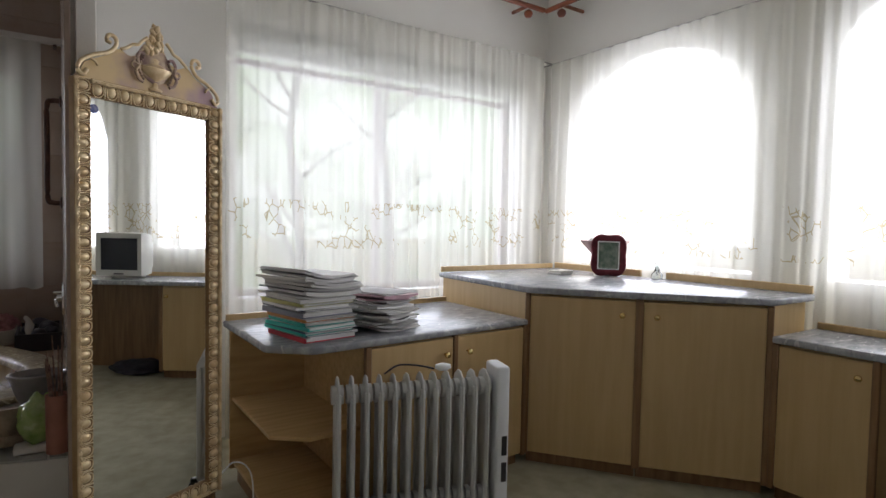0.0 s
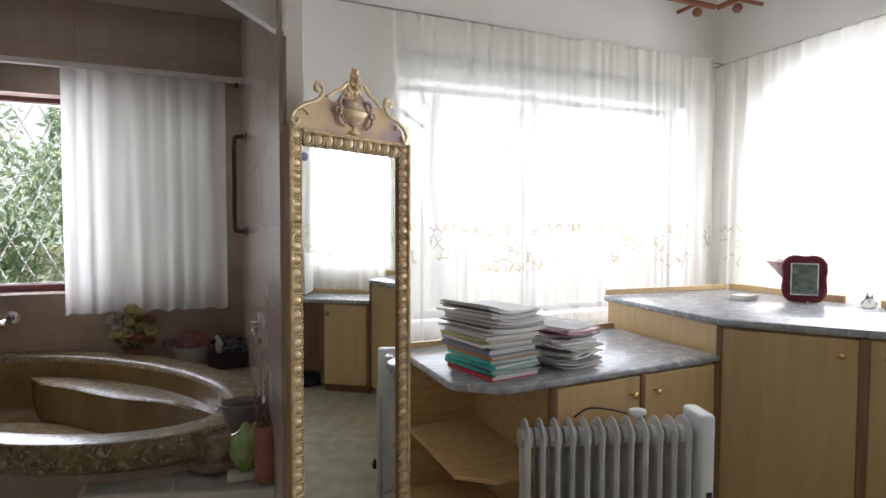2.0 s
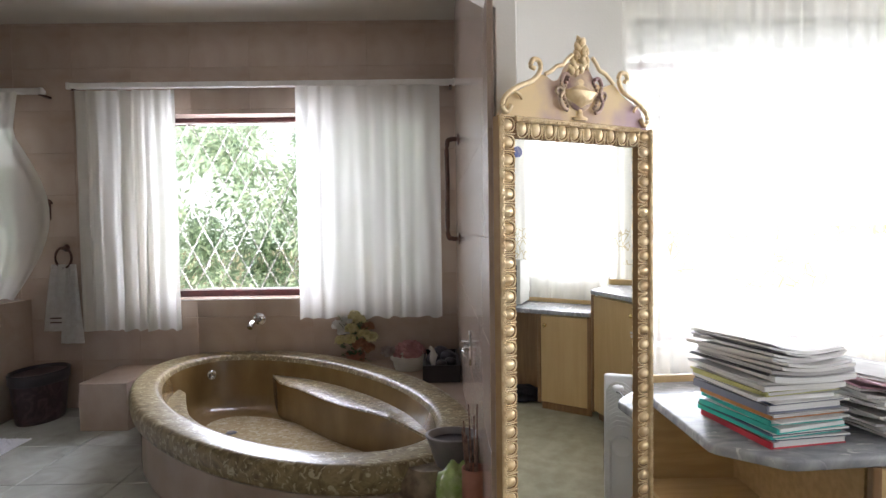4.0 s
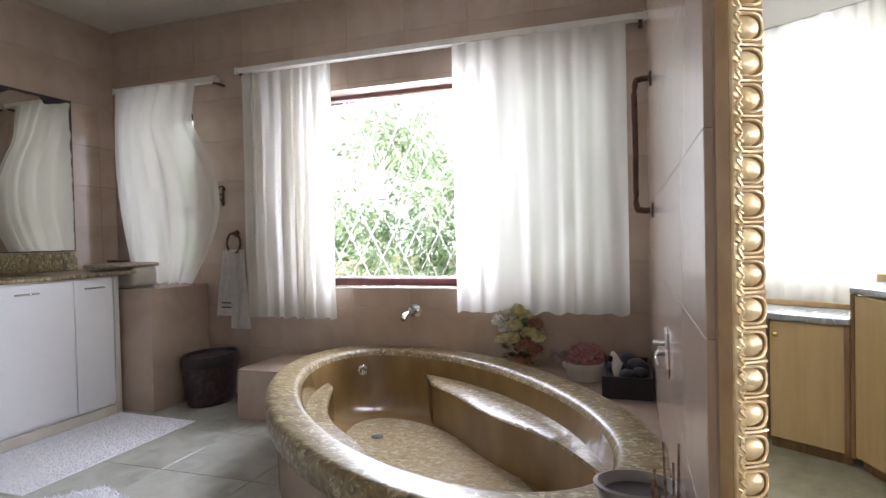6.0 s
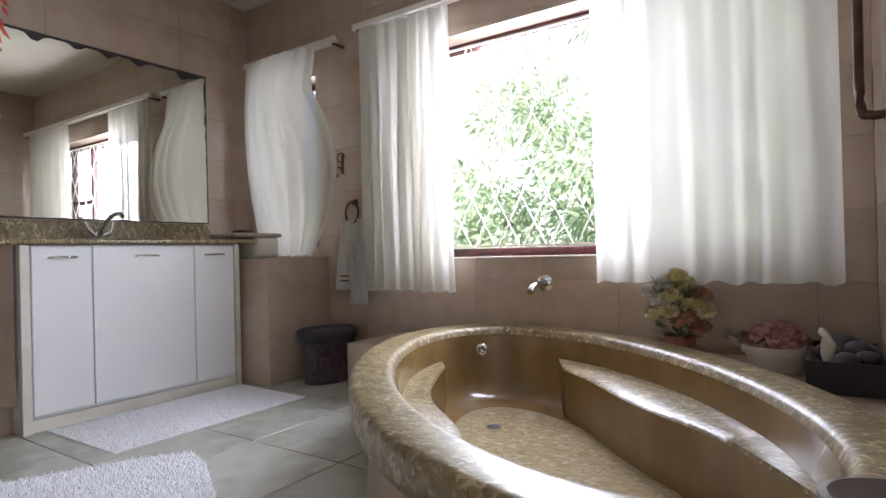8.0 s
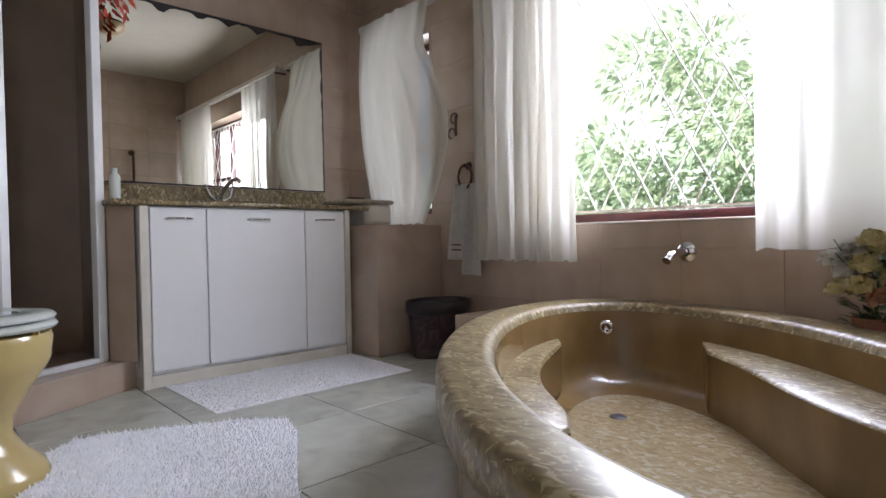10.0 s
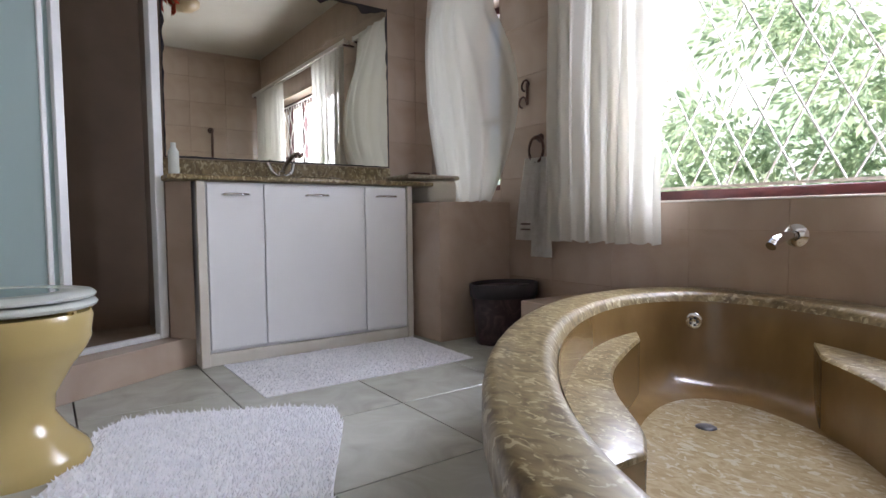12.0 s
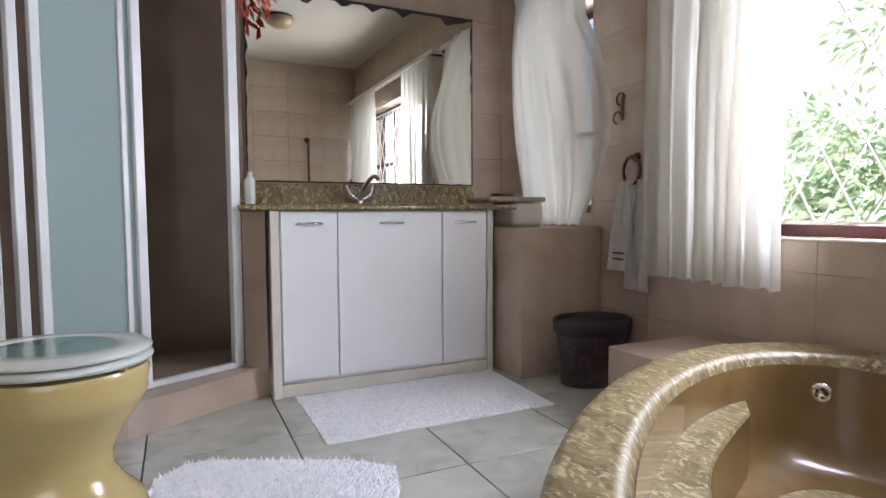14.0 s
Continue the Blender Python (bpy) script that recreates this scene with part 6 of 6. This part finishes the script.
def build_monitor():
    t = thing("computer_monitor", "pale grey tube computer monitor with a dark screen on the desk", "monitor", at=(2.99, 3.31, LT))
    part("base", lathe([(0.002, 0.0), (0.12, 0.0), (0.125, 0.01), (0.07, 0.028), (0.05, 0.03)], 24), "monitor", t, "", 60)
    t.matrix_world = pose(2.99, 3.31, LT)
    b = bmesh.new()
    prof = [(-0.15, 0.185, 0.03, 0.375), (-0.10, 0.19, 0.028, 0.38), (0.02, 0.18, 0.04, 0.36), (0.14, 0.12, 0.08, 0.30), (0.175, 0.11, 0.09, 0.28)]
    rings = []
    for x, hy, z0, z1 in prof:
        rings.append([b.verts.new(p) for p in ((x, -hy, z0), (x, hy, z0), (x, hy, z1), (x, -hy, z1))])
    for p, q in zip(rings, rings[1:]):
        for i in range(4):
            b.faces.new((p[i], p[(i + 1) % 4], q[(i + 1) % 4], q[i]))
    b.faces.new(rings[-1])
    fr = rings[0]
    inn = [b.verts.new(p) for p in ((-0.145, -0.15, 0.075), (-0.145, 0.15, 0.075), (-0.145, 0.15, 0.335), (-0.145, -0.15, 0.335))]
    for i in range(4):
        b.faces.new((fr[i], fr[(i + 1) % 4], inn[(i + 1) % 4], inn[i]))
    part("housing", b, "monitor", t, "pale grey plastic housing", 30)
    part("screen", box(-0.144, -0.149, 0.076, -0.138, 0.149, 0.334), mat("dark_screen", (0.015, 0.017, 0.022), (0.02, 0.022, 0.028), 0.12, 3), t, "dark glass screen")
    part("button_bar", box(-0.153, -0.04, 0.04, -0.149, 0.04, 0.052, 0.001), "dark", t)


build_monitor()


def desk_bag():
    t = thing("dark_bag", "dark soft bag lying on the carpet under the desk", "bag", at=(2.98, 3.40, LOW + 0.045))
    b = bmesh.new()
    bmesh.ops.create_icosphere(b, subdivisions=4, radius=1)
    for v in b.verts:
        k = 1 + 0.3 * noise.noise(v.co * 2.5)
        v.co = Vector((v.co.x * 0.16 * k, v.co.y * 0.22 * k, v.co.z * 0.06 * k))
    part("bag", b, mat("dark_blue_cloth", (0.02, 0.022, 0.035), (0.01, 0.01, 0.018), 0.7, 20), t, "", 60)


desk_bag()


def curtain_poles():
    for a, b_, lab in (((0.4, 6.05, 2.74), (3.11, 6.05, 2.74), "x"), ((3.10, 1.0, 2.72), (3.10, 6.01, 2.72), "y")):
        t = thing("wooden_pole", "reddish-brown wooden cornice pole high on the wall", "curtain pole", at=((a[0] + b_[0]) / 2, (a[1] + b_[1]) / 2, 2.72))
        o = tlist(t)
        b = tube([a, b_], 0.019, 12)
        b.transform(o)
        part("pole", b, "redwood", t, "", 60)
        end = Vector(b_) - (Vector(b_) - Vector(a)).normalized() * 0.16
        c = stacked([(0, 0, 0.012, 0.012, -0.03), (0, 0, 0.03, 0.03, -0.045), (0, 0, 0.034, 0.034, -0.065), (0, 0, 0.022, 0.022, -0.085), (0, 0, 0.004, 0.004, -0.09)], 14)
        c.transform(o @ Matrix.Translation(end))
        part("finial", c, "redwood", t, "turned wooden knob", 60)
        off = (0, 0.18, 0) if lab == "x" else (0.23, 0, 0)
        c = tube([end + Vector((0, 0, 0.0)), end + Vector(off)], 0.014, 8)
        c.transform(o)
        part("bracket", c, "redwood", t)
    for a, b_ in (((0.10, 6.15, 2.43), (3.31, 6.15, 2.385)), ((3.26, 1.0, 2.36), (3.26, 6.2, 2.36))):
        t = thing("curtain_wire", "thin grey curtain wire with gathered lace", "curtain rail", at=((a[0] + b_[0]) / 2, (a[1] + b_[1]) / 2, 2.38))
        c = tube([a, b_], 0.006, 8)
        c.transform(tlist(t))
        part("wire", c, mat("grey_wire", (0.35, 0.34, 0.32), (0.28, 0.27, 0.26), 0.5, 9), t)


curtain_poles()


def loose_cable():
    t = thing("white_cable", "thin white cable looping down beside the open shelves", "cable", at=(0.503, 5.100, 0.0))
    part("cable", tube(curve_pts([(0, 0, 0.50), (0.002, -0.002, 0.2), (0.0, 0.0, 0.06), (0.05, 0, 0.09), (0.10, 0, 0.07), (0.13, 0, 0.0), (0.13, 0, -0.15), (0.12, 0.1, LOW + 0.06)], 8), 0.003, 6), "white", t)


loose_cable()
structure("jamb_trim", box(0.03, 4.950, 1.40, 0.088, 4.9745, 2.96, 0.003), "paint", "white timber trim on the wall end")


# ---- garden ----
def foliage(name, n, area, seed, label, size=(0.05, 0.12), keep=None):
    rnd = random.Random(seed)
    verts, faces = [], []
    x0, x1, y0, y1, z0, z1 = area
    clumps = [(rnd.uniform(x0, x1), rnd.uniform(y0, y1), rnd.uniform(z0, z1), rnd.uniform(0.18, 0.42)) for _ in range(int((x1 - x0) * (z1 - z0) * 9))]
    if keep:
        clumps = [c for c in clumps if keep(c[0], c[2])]
    while len(faces) < n:
        cx, cy, cz, r = rnd.choice(clumps)
        d = Vector((rnd.gauss(0, 1), rnd.gauss(0, 1), rnd.gauss(0, 1))).normalized() * r * rnd.uniform(0.4, 1.0)
        c = Vector((cx, cy, cz)) + d
        a = (d + Vector((rnd.uniform(-0.2, 0.2), -0.2, rnd.uniform(-0.35, 0.1)))).normalized()
        l = rnd.uniform(*size)
        w = l * rnd.uniform(0.12, 0.22)
        s = a.cross(Vector((rnd.uniform(-1, 1), rnd.uniform(-1, 1), rnd.uniform(-1, 1)))).normalized() * w
        up = s.cross(a).normalized() * w * 0.35
        k = len(verts)
        verts += [tuple(c), tuple(c + a * l * 0.45 + s + up), tuple(c + a * l), tuple(c + a * l * 0.45 - s + up)]
        faces.append((k, k + 1, k + 2, k + 3))
    me = bpy.data.meshes.new(name)
    me.from_pydata(verts, [], faces)
    me.materials.append(M["bushleaf"])
    tagged(new(name, me), label, "bush", kind="stuff")


def leaf_material():
    m = fabric("haze_paled_leaf", (0.10, 0.2, 0.05), 0.45)
    nt = m.node_tree
    g = nt.nodes.new("ShaderNodeNewGeometry")
    r = nt.nodes.new("ShaderNodeValToRGB")
    e = r.color_ramp.elements
    # Greens far paler than real leaves: the bright outdoor haze is in the colour.
    e[0].color, e[1].color = (0.36, 0.47, 0.34, 1), (0.68, 0.76, 0.57, 1)
    k = r.color_ramp.elements.new(0.5)
    k.color = (0.50, 0.61, 0.45, 1)
    nt.links.new(g.outputs["Random Per Island"], r.inputs[0])
    for n in nt.nodes:
        if n.type in ("BSDF_DIFFUSE", "BSDF_TRANSLUCENT"):
            nt.links.new(r.outputs[0], n.inputs["Color"])
    return m


M["bushleaf"] = leaf_material()
foliage("garden_hedge", 62000, (-4.6, 1.6, 9.0, 10.4, -0.5, 4.6), 1, "dense sunlit garden shrubs, green paled for haze, behind the bath window", size=(0.05, 0.13),
        keep=lambda x, z: z < 2.5 + 1.2 * noise.noise(Vector((x * 0.8, 3.1, 0))) + 0.6 * (x + 2.4))
foliage("garden_shrub", 9000, (0.6, 7.0, 10.5, 12.5, -0.6, 2.2), 2, "green shrubs behind the wide window", size=(0.08, 0.16))


def garden_tree(x, y, h, seed):
    rnd = random.Random(seed)
    t = thing("garden_tree", "slender garden tree with bare forked limbs", "tree", at=(x, y, -0.8))
    part("trunk", tube(curve_pts([(0, 0, 0), (0.08, 0, h * 0.35), (-0.05, 0.05, h * 0.7), (0.1, 0, h)], 5), 0.09, 9, 0.3), "bark", t, "", 60)
    for k in range(9):
        a = rnd.uniform(0, 6.28)
        z = h * rnd.uniform(0.3, 0.85)
        l = rnd.uniform(0.7, 1.5)
        part("limb", tube(curve_pts([(0, 0, z), (l * 0.5 * math.cos(a), l * 0.4 * math.sin(a), z + 0.35), (l * math.cos(a), l * math.sin(a), z + rnd.uniform(0.5, 1.0))], 4), 0.03, 6, 0.3), "bark", t, "", 60)


garden_tree(2.4, 9.6, 4.2, 3)
garden_tree(4.0, 10.2, 4.6, 4)
structure("ground", box(-60, -60, -0.95, 80, 90, -0.8), "ground", "garden soil and grass outside")
structure("backdrop", box(-60, 62, -2, 70, 62.2, 45), lit("bright_hazy_sky", (0.93, 1.0, 0.97), 1.0, (0.50, 0.68, 0.46)), "bright hazy sky behind the garden")
structure("backdrop", box(62, -50, -2, 62.2, 62, 45), lit("bright_hazy_sky_east", (1.0, 0.99, 0.95), 1.3), "bright hazy sky beside the house")


# ---- tiles of the bathroom ----
def piece_mesh(cache, w, h, d, key):
    k = (round(w, 3), round(h, 3), key)
    if k not in cache:
        b = box(0, 0, 0, w, h, d)
        bmesh.ops.bevel(b, geom=[e for e in b.edges if all(v.co.z > d * 0.5 for v in e.verts)], offset=0.001, segments=1, affect="EDGES")
        me = bpy.data.meshes.new(key)
        b.to_mesh(me)
        b.free()
        cache[k] = me
    return cache[k]


def subtract(rects, hole):
    out = []
    a0, a1, b0, b1 = hole
    for x0, x1, z0, z1 in rects:
        if x1 <= a0 or x0 >= a1 or z1 <= b0 or z0 >= b1:
            out.append((x0, x1, z0, z1))
            continue
        if x0 < a0:
            out.append((x0, a0, z0, z1))
        if x1 > a1:
            out.append((a1, x1, z0, z1))
        xa, xb = max(x0, a0), min(x1, a1)
        if z0 < b0:
            out.append((xa, xb, z0, b0))
        if z1 > b1:
            out.append((xa, xb, b1, z1))
    return out


def tile_wall(parent, origin, along, normal, lo, hi, z0, z1, off, pitch, zoff, zp, holes, material, cache):
    """Tiles with recessed joints on a wall; along and normal are unit vectors."""
    J = 0.0011
    m = Matrix((Vector(along).to_4d(), (0, 0, 1, 0), Vector(normal).to_4d(), (0, 0, 0, 1))).transposed()
    for c in range(4):
        m[3][c] = 1.0 if c == 3 else 0.0
    i = math.floor((lo - off) / pitch)
    while off + i * pitch < hi:
        x0, x1 = max(lo, off + i * pitch), min(hi, off + (i + 1) * pitch)
        k = math.floor((z0 - zoff) / zp)
        while zoff + k * zp < z1:
            ra = [(x0, x1, max(z0, zoff + k * zp), min(z1, zoff + (k + 1) * zp))]
            for h in holes:
                ra = subtract(ra, h)
            for a, b, c, d in ra:
                if b - a < 0.012 or d - c < 0.012:
                    continue
                ob = new("tile", piece_mesh(cache, b - a - J, d - c - J, 0.012, material))
                if not ob.data.materials:
                    ob.data.materials.append(M[material])
                p = Vector(origin) + Vector(along) * (a + J / 2) + Vector((0, 0, c + J / 2))
                ob.matrix_world = Matrix.Translation(p) @ m
                ob.parent = parent
                ob.matrix_parent_inverse = parent.matrix_world.inverted()
            k += 1
        i += 1


def lay_tiles():
    cache = {}
    S = scene.objects
    tile_wall(S["wall_north"], (0, YN + 0.012, 0), (1, 0, 0), (0, -1, 0), XW, 0.0, 0.0, TOP, -1.797, 0.40, 0.617, 0.285,
              [(-3.46, -3.02, 0.84, 2.0), (-2.2, -0.18, 0.745, 2.01)], "walltile", cache)
    tile_wall(S["wall_west"], (XW - 0.012, 0, 0), (0, 1, 0), (1, 0, 0), 3.9, YN, 0.0, TOP, YN - 0.13, 0.40, 0.617, 0.285, [], "walltile", cache)
    tile_wall(S["wall_between"], (0.012, 0, 0), (0, 1, 0), (-1, 0, 0), 4.872, YN, 0.0, TOP, 4.88, 0.40, 0.617, 0.285, [], "walltile", cache)
    fl = S["floor_bathroom"]
    for i in range(-4, 4):
        for j in range(-3, 5):
            x0, x1 = -2.188 + i * 0.495, -2.188 + (i + 1) * 0.495
            y0, y1 = 5.615 + j * 0.4955, 5.615 + (j + 1) * 0.4955
            x0, x1, y0, y1 = max(x0, XW), min(x1, -0.75), max(y0, 3.85), min(y1, YN)
            if x1 - x0 < 0.02 or y1 - y0 < 0.02:
                continue
            ob = new("tile", piece_mesh(cache, x1 - x0 - 0.006, y1 - y0 - 0.006, 0.012, "floortile"))
            if not ob.data.materials:
                ob.data.materials.append(M["floortile"])
            ob.matrix_world = pose(x0 + 0.003, y0 + 0.003, -0.0125)
            ob.parent = fl
            ob.matrix_parent_inverse = fl.matrix_world.inverted()
    lg = S["ledge"]
    outer = [ell(1.14, 0.615, 2 * math.pi * i / 72) for i in range(72)]
    near = sorted([p for p in outer if -0.65 < p[0] < -0.0 and p[1] < 5.85], key=lambda p: p[0])
    for a, b in ((-0.64, -0.353), (-0.347, -0.06), (-0.054, -0.002)):
        up = [(x, y + 0.01) for x, y in near if a < x < b]
        yt = lambda x: min(near, key=lambda p: abs(p[0] - x))[1] + 0.01
        plan = [(a, 5.155 - 0.275 * a), (b, 5.155 - 0.275 * b), (b, yt(b))] + list(reversed(up)) + [(a, yt(a))]
        b_ = prism(plan, STEP - 0.008, STEP)
        part("tile", b_, "floortile", lg)


lay_tiles()
